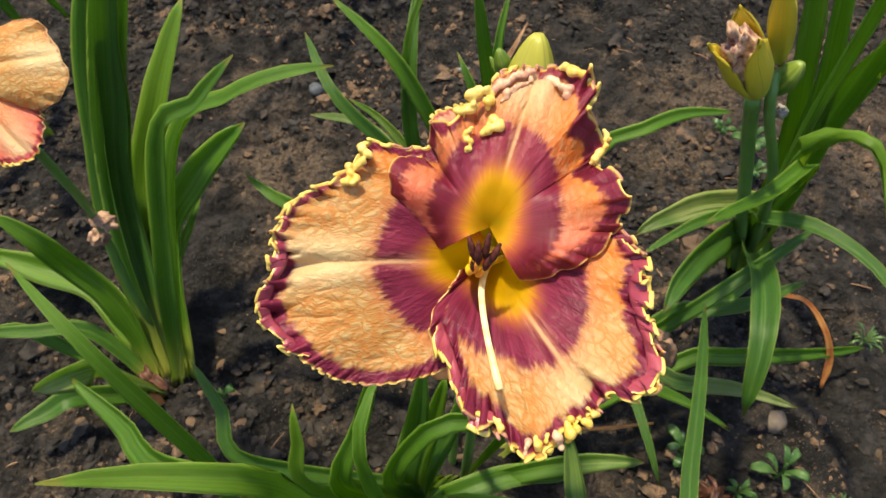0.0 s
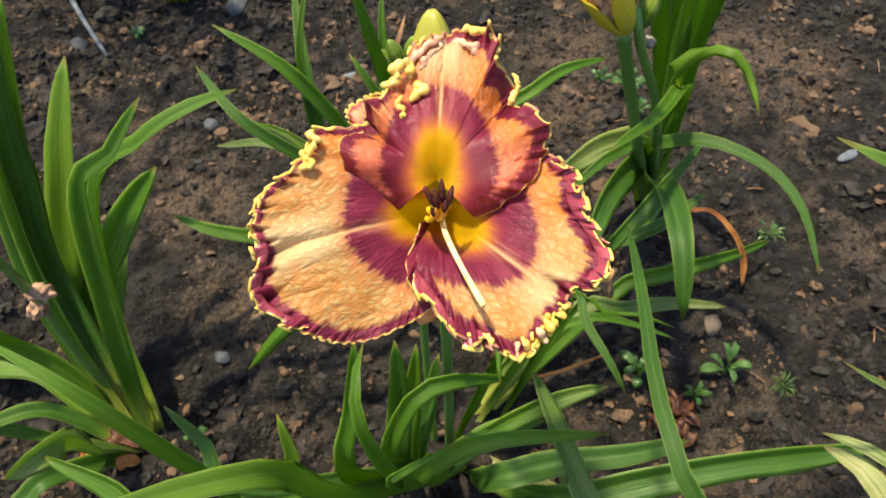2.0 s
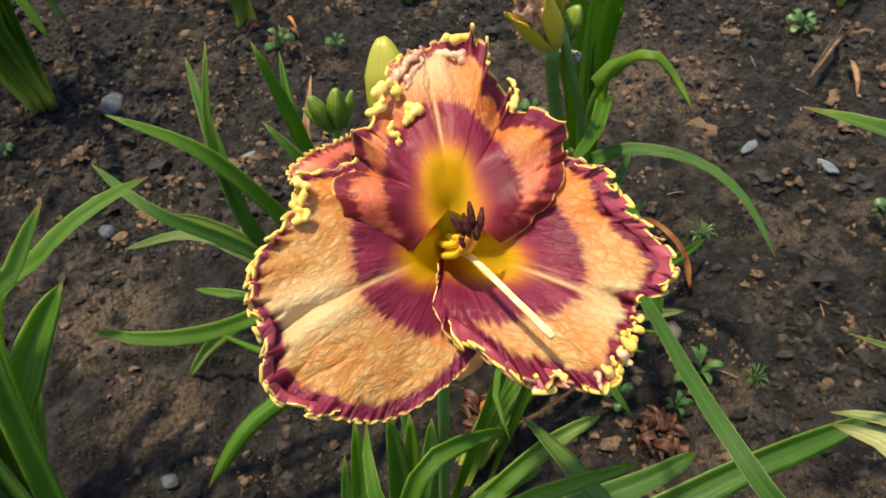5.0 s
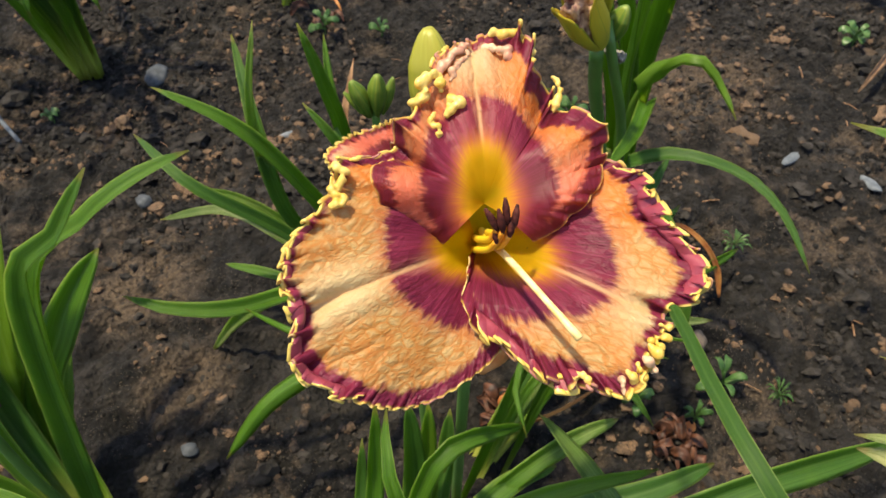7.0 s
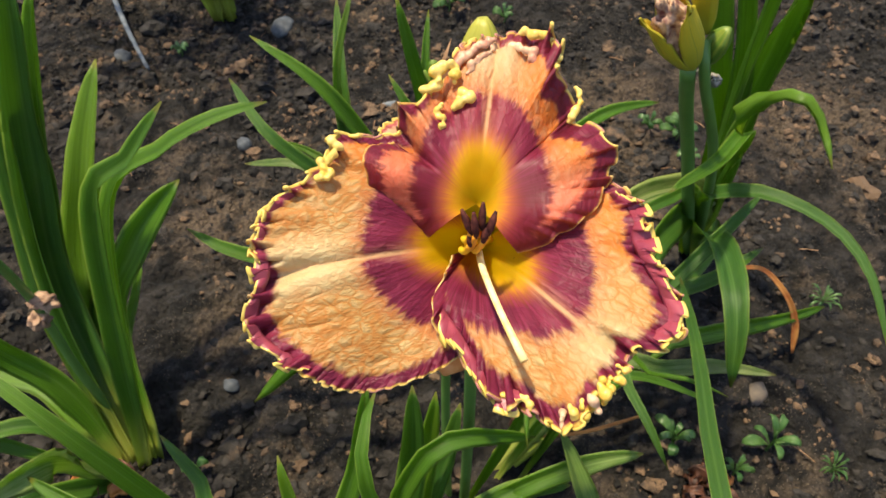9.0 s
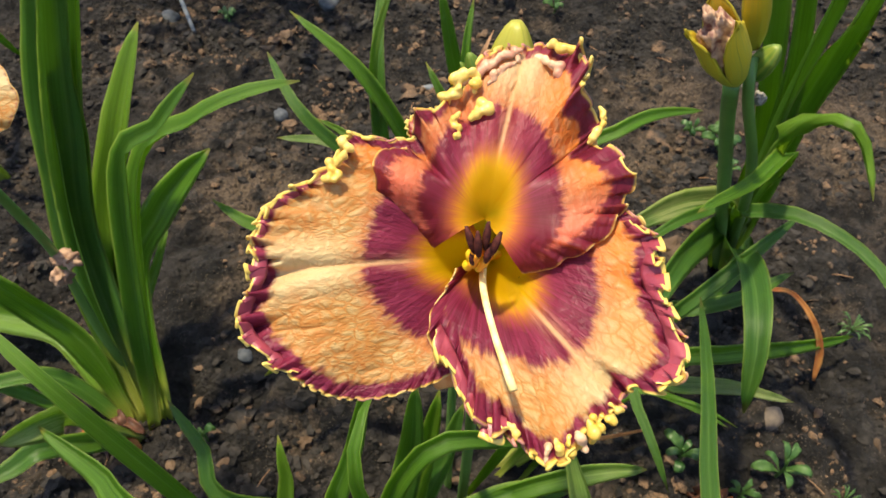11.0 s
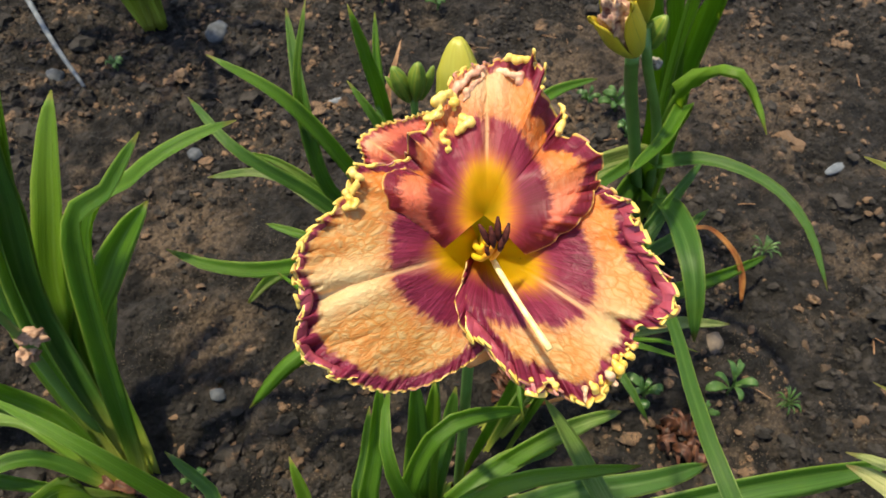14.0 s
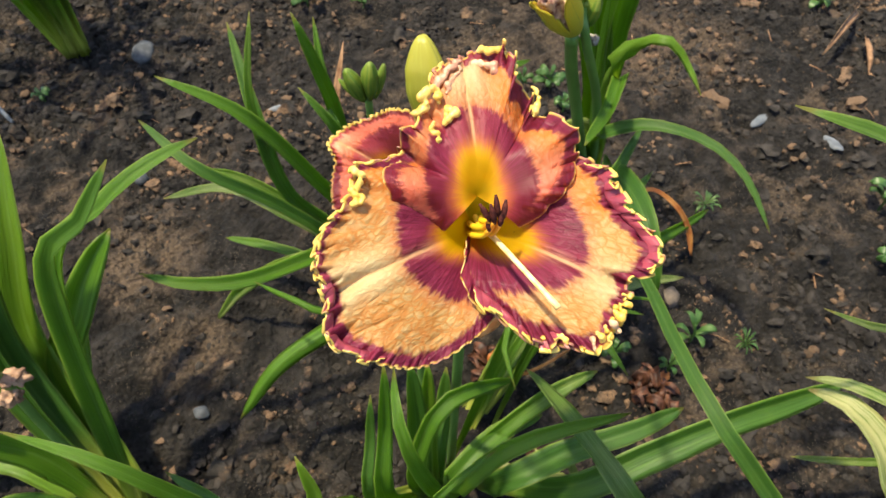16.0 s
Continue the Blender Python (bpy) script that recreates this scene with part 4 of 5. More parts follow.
leaf(PLANT_M, [(0.020, 0.252, 0.000), (0.083, 0.195, 0.030), (0.082, 0.216, 0.050), (0.078, 0.230, 0.060)], 0.0089, pale=1)
leaf(PLANT_M, [(0.030, 0.262, 0.000), (0.095, 0.194, 0.060), (0.093, 0.203, 0.100), (0.092, 0.211, 0.120)], 0.0084, pale=1)
leaf(PLANT_M, [(0.020, 0.252, 0.000), (-0.023, 0.154, 0.240), (0.003, 0.146, 0.300), (0.024, 0.144, 0.315), (0.054, 0.145, 0.310), (0.094, 0.149, 0.290)], 0.0142)
leaf(PLANT_M, [(0.020, 0.242, 0.000), (0.035, 0.188, 0.120), (0.090, 0.191, 0.130), (0.143, 0.188, 0.140), (0.195, 0.196, 0.135)], 0.0220)
leaf(PLANT_M, [(0.030, 0.242, 0.000), (0.082, 0.175, 0.100), (0.152, 0.171, 0.130), (0.228, 0.173, 0.140), (0.339, 0.174, 0.135)], 0.0270)
leaf(PLANT_M, [(0.010, 0.250, 0.000), (0.027, 0.236, 0.085), (0.076, 0.246, 0.115), (0.114, 0.252, 0.124), (0.146, 0.257, 0.120)], 0.0190, tip=.3)
leaf(PLANT_M, [(0.030, 0.285, 0.000), (0.090, 0.315, 0.100), (0.135, 0.317, 0.135), (0.172, 0.320, 0.120), (0.227, 0.313, 0.090)], 0.0088)
leaf(PLANT_M, [(0.050, 0.282, 0.000), (0.106, 0.286, 0.220), (0.110, 0.252, 0.240), (0.119, 0.223, 0.240), (0.132, 0.203, 0.217)], 0.0087)
leaf(PLANT_M, [(0.050, 0.282, 0.000), (0.109, 0.277, 0.220), (0.116, 0.237, 0.280), (0.131, 0.220, 0.300), (0.153, 0.214, 0.290)], 0.0052)
leaf(PLANT_M, [(0.030, 0.292, 0.000), (0.130, 0.333, 0.120), (0.184, 0.344, 0.100), (0.247, 0.363, 0.070), (0.309, 0.364, 0.050)], 0.0160, pale=.3, tip=.6)
leaf(PLANT_M, [(0.030, 0.292, 0.000), (0.177, 0.364, 0.100), (0.225, 0.380, 0.100), (0.316, 0.420, 0.060), (0.398, 0.457, 0.030)], 0.0181)
leaf(PLANT_M, [(0.030, 0.302, 0.000), (0.161, 0.392, 0.120), (0.191, 0.396, 0.140), (0.232, 0.402, 0.155), (0.280, 0.429, 0.164)], 0.0162)
leaf(PLANT_M, [(0.030, 0.312, 0.000), (0.157, 0.379, 0.130), (0.177, 0.384, 0.160), (0.218, 0.410, 0.190), (0.278, 0.461, 0.203)], 0.0147)
leaf(PLANT_M, [(0.000, 0.262, 0.000), (0.062, 0.260, 0.250), (0.042, 0.229, 0.270), (0.039, 0.199, 0.260)], 0.0089)
leaf(PLANT_F, [(0.320, -0.210, 0.000), (0.119, 0.068, 0.345), (0.100, 0.096, 0.378), (0.103, 0.143, 0.372), (0.117, 0.204, 0.352), (0.139, 0.290, 0.306)], 0.0092)
leaf(PLANT_F, [(0.180, 0.060, 0.000), (0.087, 0.116, 0.230), (0.080, 0.147, 0.232), (0.077, 0.191, 0.210), (0.078, 0.265, 0.150)], 0.0174, pale=0.2, twist=10)
leaf(PLANT_B, [(-0.030, 0.470, 0.000), (-0.030, 0.488, 0.140), (-0.053, 0.486, 0.210), (-0.099, 0.492, 0.300), (-0.158, 0.518, 0.338)], 0.0146)
leaf(PLANT_B, [(-0.035, 0.470, 0.000), (-0.048, 0.471, 0.120), (-0.090, 0.470, 0.200), (-0.148, 0.473, 0.270), (-0.188, 0.529, 0.290)], 0.0132)
leaf(PLANT_B, [(-0.038, 0.470, 0.000), (-0.054, 0.489, 0.100), (-0.095, 0.509, 0.150), (-0.144, 0.544, 0.170), (-0.207, 0.554, 0.168)], 0.0135, pale=.4)
leaf(PLANT_B, [(-0.040, 0.470, 0.000), (-0.051, 0.488, 0.120), (-0.090, 0.513, 0.170), (-0.126, 0.529, 0.200), (-0.158, 0.539, 0.210)], 0.0118, pale=.2)
leaf(PLANT_B, [(-0.030, 0.475, 0.000), (-0.045, 0.486, 0.120), (-0.082, 0.486, 0.200), (-0.090, 0.505, 0.280), (-0.093, 0.573, 0.338)], 0.0145)
leaf(PLANT_B, [(-0.026, 0.475, 0.000), (-0.047, 0.478, 0.120), (-0.086, 0.499, 0.200), (-0.089, 0.495, 0.310), (-0.070, 0.510, 0.383)], 0.0096, pale=.2)
leaf(PLANT_B, [(-0.020, 0.476, 0.000), (-0.017, 0.491, 0.140), (-0.019, 0.511, 0.250), (-0.029, 0.507, 0.320), (-0.039, 0.514, 0.372)], 0.0160)
leaf(PLANT_B, [(-0.018, 0.478, 0.000), (-0.014, 0.508, 0.130), (-0.021, 0.555, 0.220), (-0.021, 0.582, 0.270), (-0.016, 0.612, 0.300)], 0.0130)
leaf(PLANT_B, [(-0.020, 0.474, 0.000), (-0.020, 0.476, 0.140), (-0.021, 0.479, 0.250), (-0.032, 0.480, 0.290), (-0.048, 0.495, 0.314)], 0.0137)
leaf(PLANT_B, [(-0.016, 0.474, 0.000), (-0.017, 0.484, 0.130), (-0.021, 0.491, 0.250), (-0.025, 0.505, 0.270), (-0.028, 0.518, 0.280)], 0.0088)
leaf(PLANT_B, [(-0.036, 0.464, 0.000), (-0.026, 0.463, 0.120), (-0.066, 0.428, 0.170), (-0.130, 0.389, 0.210), (-0.177, 0.386, 0.230), (-0.211, 0.401, 0.240)], 0.0158)
leaf(PLANT_B, [(-0.034, 0.462, 0.000), (-0.026, 0.472, 0.100), (-0.096, 0.472, 0.120), (-0.161, 0.500, 0.060), (-0.203, 0.503, 0.010)], 0.0166, pale=.4)
leaf(PLANT_B, [(-0.030, 0.460, 0.000), (-0.023, 0.345, 0.200), (-0.067, 0.314, 0.240), (-0.093, 0.329, 0.250), (-0.122, 0.363, 0.240)], 0.0092)
leaf(PLANT_B, [(-0.030, 0.458, 0.000), (-0.014, 0.392, 0.120), (-0.072, 0.352, 0.160), (-0.128, 0.335, 0.150), (-0.173, 0.317, 0.110)], 0.0192)
leaf(PLANT_B, [(-0.040, 0.470, 0.000), (-0.077, 0.504, 0.060), (-0.115, 0.535, 0.070), (-0.169, 0.570, 0.070)], 0.0120)
leaf(PLANT_R, [(0.292, 0.575, 0.000), (0.258, 0.538, 0.220), (0.244, 0.512, 0.320), (0.235, 0.491, 0.400), (0.227, 0.472, 0.472)], 0.0228)
leaf(PLANT_R, [(0.298, 0.575, 0.000), (0.291, 0.570, 0.200), (0.286, 0.551, 0.310), (0.273, 0.518, 0.390), (0.261, 0.488, 0.462)], 0.0266)
leaf(PLANT_R, [(0.292, 0.581, 0.000), (0.282, 0.574, 0.150), (0.262, 0.564, 0.270), (0.236, 0.551, 0.360), (0.213, 0.539, 0.441)], 0.0299)
leaf(PLANT_R, [(0.288, 0.583, 0.000), (0.279, 0.584, 0.140), (0.250, 0.577, 0.260), (0.230, 0.583, 0.340), (0.212, 0.588, 0.412)], 0.0283)
leaf(PLANT_R, [(0.296, 0.569, 0.000), (0.261, 0.531, 0.160), (0.224, 0.451, 0.290), (0.230, 0.435, 0.330), (0.238, 0.406, 0.355), (0.258, 0.399, 0.335), (0.257, 0.367, 0.320)], 0.0172)
leaf(PLANT_R, [(0.292, 0.567, 0.000), (0.262, 0.517, 0.150), (0.244, 0.467, 0.265), (0.186, 0.384, 0.310), (0.123, 0.305, 0.364)], 0.0141)
leaf(PLANT_R, [(0.292, 0.565, 0.000), (0.262, 0.540, 0.100), (0.232, 0.465, 0.195), (0.262, 0.438, 0.224), (0.303, 0.402, 0.224), (0.324, 0.360, 0.212), (0.329, 0.306, 0.187)], 0.0142)
leaf(PLANT_R, [(0.282, 0.567, 0.000), (0.275, 0.560, 0.100), (0.212, 0.529, 0.140), (0.154, 0.488, 0.150), (0.134, 0.474, 0.140)], 0.0273, pale=.5)
leaf(PLANT_R, [(0.282, 0.565, 0.000), (0.259, 0.541, 0.120), (0.206, 0.493, 0.160), (0.173, 0.465, 0.170), (0.134, 0.429, 0.170)], 0.0124)
leaf(PLANT_R, [(0.282, 0.563, 0.000), (0.253, 0.535, 0.100), (0.202, 0.467, 0.150), (0.162, 0.399, 0.180), (0.148, 0.363, 0.180)], 0.0295)
leaf(PLANT_R, [(0.288, 0.563, 0.000), (0.259, 0.521, 0.080), (0.229, 0.441, 0.170), (0.218, 0.382, 0.215), (0.209, 0.321, 0.220), (0.209, 0.286, 0.170)], 0.0239)
leaf(PLANT_B, [(0.000, 0.450, 0.000), (0.093, 0.592, 0.120), (0.138, 0.611, 0.150), (0.184, 0.645, 0.150), (0.248, 0.683, 0.130)], 0.0157)
leaf(PLANT_R, [(0.292, 0.561, 0.000), (0.287, 0.526, 0.080), (0.224, 0.434, 0.120), (0.190, 0.400, 0.130)], 0.0200)
leaf(PLANT_S, [(0.500, 0.100, 0.000), (0.332, 0.204, 0.360), (0.271, 0.217, 0.400), (0.234, 0.225, 0.420), (0.217, 0.242, 0.423)], 0.0192, tip=.12)
leaf(PLANT_S, [(0.500, 0.100, 0.000), (0.313, 0.147, 0.250), (0.270, 0.156, 0.290), (0.251, 0.163, 0.300), (0.242, 0.173, 0.300)], 0.0088, pale=.5)
leaf(PLANT_S, [(0.470, 0.100, 0.000), (0.305, 0.076, 0.150), (0.291, 0.106, 0.190), (0.281, 0.137, 0.200), (0.268, 0.161, 0.190)], 0.0303, pale=1)
leaf(PLANT_S, [(0.480, 0.100, 0.000), (0.323, 0.104, 0.200), (0.302, 0.127, 0.210), (0.284, 0.148, 0.210), (0.266, 0.167, 0.200)], 0.0169, pale=.7)
leaf(PLANT_S, [(0.460, 0.100, 0.000), (0.384, 0.114, 0.060), (0.336, 0.128, 0.070), (0.291, 0.147, 0.070)], 0.0085, pale=.5)


def scape(plant, points, radii, label="round green flower stem"):
    b = plant.matrix_world.translation
    return part("scape", tube([(p[0] - b.x, p[1] - b.y, p[2] - b.z) for p in points], radii, 10, 30, "scape", SCAPE), plant, label)


scape(PLANT_M, [(0.004, 0.262, -0.01), (0.006, 0.235, 0.2), (0.006, 0.205, 0.38), (0.010, 0.192, 0.448)], (0.0045, 0.004, 0.0035, 0.003))
scape(PLANT_M, [(-0.01, 0.275, -0.01), (-0.008, 0.29, 0.2), (0.004, 0.285, 0.38), (0.008, 0.283, 0.44)], (0.004, 0.0036, 0.003, 0.003))
scape(PLANT_B, [(0.0, 0.47, -0.01), (0.002, 0.455, 0.2), (0.002, 0.436, 0.34)], (0.004, 0.0034, 0.003))


def bud(parent, base, tip, width, mat, name="bud", label="", curve=0.0):
    """A plump closed bud with three ridged outer segments."""
    b, t = Vector(base), Vector(tip)
    ax = (t - b)
    m = ax.to_track_quat("Z", "Y").to_matrix()
    n, k = 22, 24
    verts, faces, lat, along = [], [], [], []
    for i in range(n):
        s = i / (n - 1)
        rr = width / 2 * np.interp(s, (0, 0.06, 0.25, 0.5, 0.72, 0.88, 0.96, 1), (0.30, 0.44, 0.84, 1, 0.90, 0.60, 0.38, 0.20))
        for j in range(k):
            w = 2 * math.pi * j / k
            q = rr * (1 + 0.08 * math.cos(3 * w) - 0.10 * abs(math.sin(1.5 * w + 0.4)) ** 10 - 0.03 * abs(math.sin(4.5 * w + 0.4)) ** 8)
            p = m @ Vector((q * math.cos(w) + curve * math.sin(math.pi * s) * width, q * math.sin(w), s * ax.length)) + b
            verts.append(p), lat.append(j / k), along.append(s)
    for i in range(n - 1):
        for j in range(k):
            a, c = i * k + j, i * k + (j + 1) % k
            faces.append((a, c, c + k, a + k))
    faces += [tuple(range(k))[::-1], tuple(range((n - 1) * k, n * k))]
    return part(name, mesh_of(name, verts, faces, mat, {"lat": lat, "along": along}), parent, label)


def rel(plant, p):
    b = plant.matrix_world.translation
    return (p[0] - b.x, p[1] - b.y, p[2] - b.z)


bud(PLANT_M, rel(PLANT_M, (0.012, 0.268, 0.442)), rel(PLANT_M, (0.012, 0.283, 0.493)), 0.0225, BUD_PLUMP, label="plump yellow-green closed bud")
for dx, dy, dz, wd in ((-0.014, 0.0, 0.026, 0.013), (0.004, -0.004, 0.03, 0.014), (0.016, 0.004, 0.02, 0.008), (-0.02, 0.006, 0.014, 0.006)):
    bud(PLANT_B, rel(PLANT_B, (0.002 + dx * 0.3, 0.434, 0.335)), rel(PLANT_B, (0.002 + dx, 0.434 + dy, 0.342 + dz)), wd, BUD_GREEN, label="small green bud")


# buds and the spent bloom of the tall clump
R_FORK = (0.166, 0.400, 0.370)
scape(PLANT_R, [(0.288, 0.566, -0.01), (0.210, 0.476, 0.220), (0.174, 0.433, 0.320), (0.150, 0.394, 0.385)], (0.0068, 0.0062, 0.0055, 0.005), "thick pale green flower stem")
scape(PLANT_R, [(0.296, 0.570, -0.01), (0.232, 0.478, 0.220), R_FORK, (0.160, 0.402, 0.400)], (0.0055, 0.005, 0.0042, 0.0035))


def spent_bloom(plant, base, tip, width):
    """A cup of yellow outer segments round a crumpled, withered heart."""
    b, t = Vector(base), Vector(tip)
    m = Matrix.Translation(b) @ (t - b).to_track_quat("Z", "Y").to_matrix().to_4x4()
    h = (t - b).length
    heart_v, heart_f = ico(4)
    pts = []
    for p in heart_v:
        q = Vector(p)
        r = 1.12 + 0.25 * noise.noise(q * 2.2) - 0.40 * abs(noise.noise(q * 3.4)) - 0.35 * abs(noise.noise(Vector((q.x * 5, q.y * 5, q.z * 2.0)))) + 0.10 * noise.noise(q * 11)
        pts.append(m @ Vector((p[0] * r * width * 0.38, p[1] * r * width * 0.38, h * 0.52 + p[2] * r * h * 0.40)))
    part("withered_heart", mesh_of("withered_heart", pts, heart_f, WITHER), plant, "crumpled pinkish-brown withered petals")
    for k in range(3):
        a0 = radians(120 * k + 260)
        verts, faces, lat, along = [], [], [], []
        n, c = 18, 15
        for i in range(n):
            s = i / (n - 1)
            r = width * 0.5 * np.interp(s, (0, 0.15, 0.45, 0.8, 1.0), (0.16, 0.55, 0.92, 0.94, 1.02))
            span = radians(np.interp(s, (0, 0.3, 0.7, 0.92, 1), (62, 62, 52, 30, 6)))
            for j in range(c):
                u = j / (c - 1) * 2 - 1
                w = a0 + u * span
                rr = r * (1 - 0.06 * u * u)
                verts.append(m @ Vector((rr * math.cos(w), rr * math.sin(w), h * (0.02 + 0.90 * s - 0.06 * u * u * s))))
                lat.append(u * 0.5 + 0.5), along.append(s)
        ob = part("outer_segment", mesh_of("outer_segment", verts, grid_faces(n, c), BUD, {"lat": lat, "along": along}), plant, "yellow fleshy outer segment")
        mod = ob.modifiers.new("thickness", "SOLIDIFY")
        mod.thickness, mod.offset = 0.0016, 1


spent_bloom(PLANT_R, rel(PLANT_R, (0.153, 0.393, 0.385)), rel(PLANT_R, (0.114, 0.372, 0.450)), 0.031)
bud(PLANT_R, rel(PLANT_R, (0.162, 0.411, 0.400)), rel(PLANT_R, (0.132, 0.375, 0.475)), 0.0155, BUD, label="long yellow-green bud")
bud(PLANT_R, rel(PLANT_R, (0.165, 0.406, 0.380)), rel(PLANT_R, (0.170, 0.399, 0.410)), 0.016, BUD_GREEN, label="small yellow-green bud")


def crumple(parent, at, size, mat, name, label, seed, squash=(1, 1, 1)):
    """A shrivelled, creased scrap."""
    base, fc = ico(4)
    pts = []
    for p in base:
        q = Vector(p) + Vector((seed, 0, 0))
        r = 0.75 + 0.4 * noise.noise(q * 1.7) - 0.35 * abs(noise.noise(q * 3.6)) + 0.15 * noise.noise(q * 9)
        pts.append(np.array(at) + p * r * size * np.array(squash))
    return part(name, mesh_of(name, pts, fc, mat), parent, label)


FADED = plain_organ("faded_bloom", (0.16, 0.085, 0.05), (0.42, 0.26, 0.16), 0.65, 0.2, 120)
CHAFF = plain_organ("papery_chaff", (0.16, 0.14, 0.11), (0.32, 0.29, 0.23), 0.7, 0.2, 200)
crumple(PLANT_R, rel(PLANT_R, (0.176, 0.408, 0.365)), 0.006, CHAFF, "papery_bract", "pale papery bract", 3.1)
crumple(PLANT_R, rel(PLANT_R, (0.167, 0.409, 0.372)), 0.0045, CHAFF, "papery_bract", "pale papery bract", 5.1)

# the bloom of the left clump
crumple(PLANT_M, rel(PLANT_M, (0.140, 0.366, 0.148)), 0.011, FADED, "withered_petal", "light brown crumpled spent petal", 7.3, (1.3, 0.8, 0.6))
crumple(PLANT_M, rel(PLANT_M, (0.160, 0.364, 0.132)), 0.013, FADED, "withered_petal", "light brown crumpled spent petal", 9.1, (0.8, 0.7, 1.1))
part("withered_petal", blade([rel(PLANT_M, p) for p in ((0.142, 0.368, 0.145), (0.158, 0.366, 0.128), (0.166, 0.362, 0.108), (0.160, 0.358, 0.085))], 0.020, FADED, twist=50, fold=0.5, n=14, seed=3,
     profile=((0, 0.3, 0.6, 0.85, 1), (0.4, 0.8, 1.0, 0.9, 0.4))), PLANT_M, "light brown hanging spent petal")
part("dry_sheath", blade([rel(PLANT_B, p) for p in ((-0.020, 0.475, 0.0), (-0.020, 0.495, 0.15), (-0.015, 0.534, 0.25), (-0.003, 0.552, 0.282), (0.004, 0.564, 0.300))], 0.0105, DRY, twist=30, fold=0.5, n=20, seed=8), PLANT_B, "brown dry leaf sheath")

THIRD = thing("daylily_flower", pose(*(-0.292, 0.280, 0.430), 38, 10, 0), "pale peach and rose daylily bloom on a bent stem", "flower")
petal(THIRD, [(-20, 20, -12), (-8, 50, -2), (2, 62, 4), (12, 66, 6), (28, 60, 4), (48, 52, 0), (75, 24, -12)], [(-30, 0.6, 1, 0.3, 10, 12), (10, 1.0, 0.5, 0.3, 12, 14), (80, 0.6, 1, 0.3, 10, 12)], 22, lift=6.0, seed=31, throat=9.0, rose=0.05, na=180, nr=60, quilt=0.35)
petal(THIRD, [(-75, 24, -14), (-62, 46, -8), (-45, 56, -4), (-30, 62, -2), (-18, 58, -2), (-6, 46, -6), (4, 20, -14)], [(-90, 1.6, 4, 1.9, 20, 5), (-50, 2.0, 5, 2.0, 24, 5), (-25, 1.2, 3, 0.6, 20, 6), (10, 0.8, 3, 0.5, 16, 6)], -32, lift=0.0, seed=33, throat=9.0, rose=1.0, na=180, nr=60, quilt=0.35)
petal(THIRD, [(95, 24, -14), (120, 50, -4), (150, 60, 0), (180, 58, 0), (205, 46, -6), (230, 22, -14)], [(80, 1.2, 4, 1.0, 28, 5), (160, 1.6, 4, 1.6, 34, 5), (240, 1.2, 4, 1.0, 28, 5)], 160, lift=-2.0, seed=35, rose=0.4, na=140, nr=40)
scape(PLANT_L, [(-0.325, 0.345, -0.01), (-0.335, 0.352, 0.1), (-0.323, 0.347, 0.220), (-0.300, 0.317, 0.310), (-0.271, 0.281, 0.390)], (0.0042, 0.004, 0.0036, 0.0034, 0.003))
crumple(PLANT_L, rel(PLANT_L, (-0.312, 0.343, 0.225)), 0.013, FADED, "withered_bract", "brown withered bloom", 1.3, (1.2, 0.8, 0.7))
crumple(PLANT_L, rel(PLANT_L, (-0.327, 0.344, 0.200)), 0.011, FADED, "withered_bract", "brown withered bloom", 2.3, (1.0, 1.0, 0.9))

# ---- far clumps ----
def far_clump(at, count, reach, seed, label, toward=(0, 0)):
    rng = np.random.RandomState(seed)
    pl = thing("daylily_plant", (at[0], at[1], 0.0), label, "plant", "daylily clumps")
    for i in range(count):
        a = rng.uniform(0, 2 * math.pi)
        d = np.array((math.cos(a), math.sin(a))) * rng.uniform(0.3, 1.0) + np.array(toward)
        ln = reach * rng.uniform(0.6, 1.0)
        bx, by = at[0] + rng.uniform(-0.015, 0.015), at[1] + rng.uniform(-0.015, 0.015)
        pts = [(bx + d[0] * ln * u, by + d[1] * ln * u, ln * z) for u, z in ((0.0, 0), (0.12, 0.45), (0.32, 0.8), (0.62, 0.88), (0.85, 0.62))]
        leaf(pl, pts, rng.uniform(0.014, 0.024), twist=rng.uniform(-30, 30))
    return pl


far_clump((-0.375, 1.13), 34, 0.44, 5, "dense dark green daylily clump", (-0.25, 0.0))
far_clump((-0.03, 1.24), 9, 0.26, 6, "daylily clump with a yellow withered leaf base", (0.0, 0.3))
far_clump((0.25, 1.20), 9, 0.24, 7, "small dark green daylily clump", (0.0, 0.3))
far_clump((0.93, 0.86), 8, 0.22, 8, "daylily clump with browned leaf tips", (0.0, 0.2))
far_clump((-0.62, 0.62), 12, 0.30, 9, "broad-leaved green daylily clump", (-0.3, 0.1))
# clumps added out of view, behind the walk, to shade the soil
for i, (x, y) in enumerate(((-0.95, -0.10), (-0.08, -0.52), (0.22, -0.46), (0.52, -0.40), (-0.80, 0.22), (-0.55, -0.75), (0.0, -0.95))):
    far_clump((x, y), 14, 0.42, 40 + i, "leafy green daylily clump added out of view to shade the bed", (0.0, 0.15))

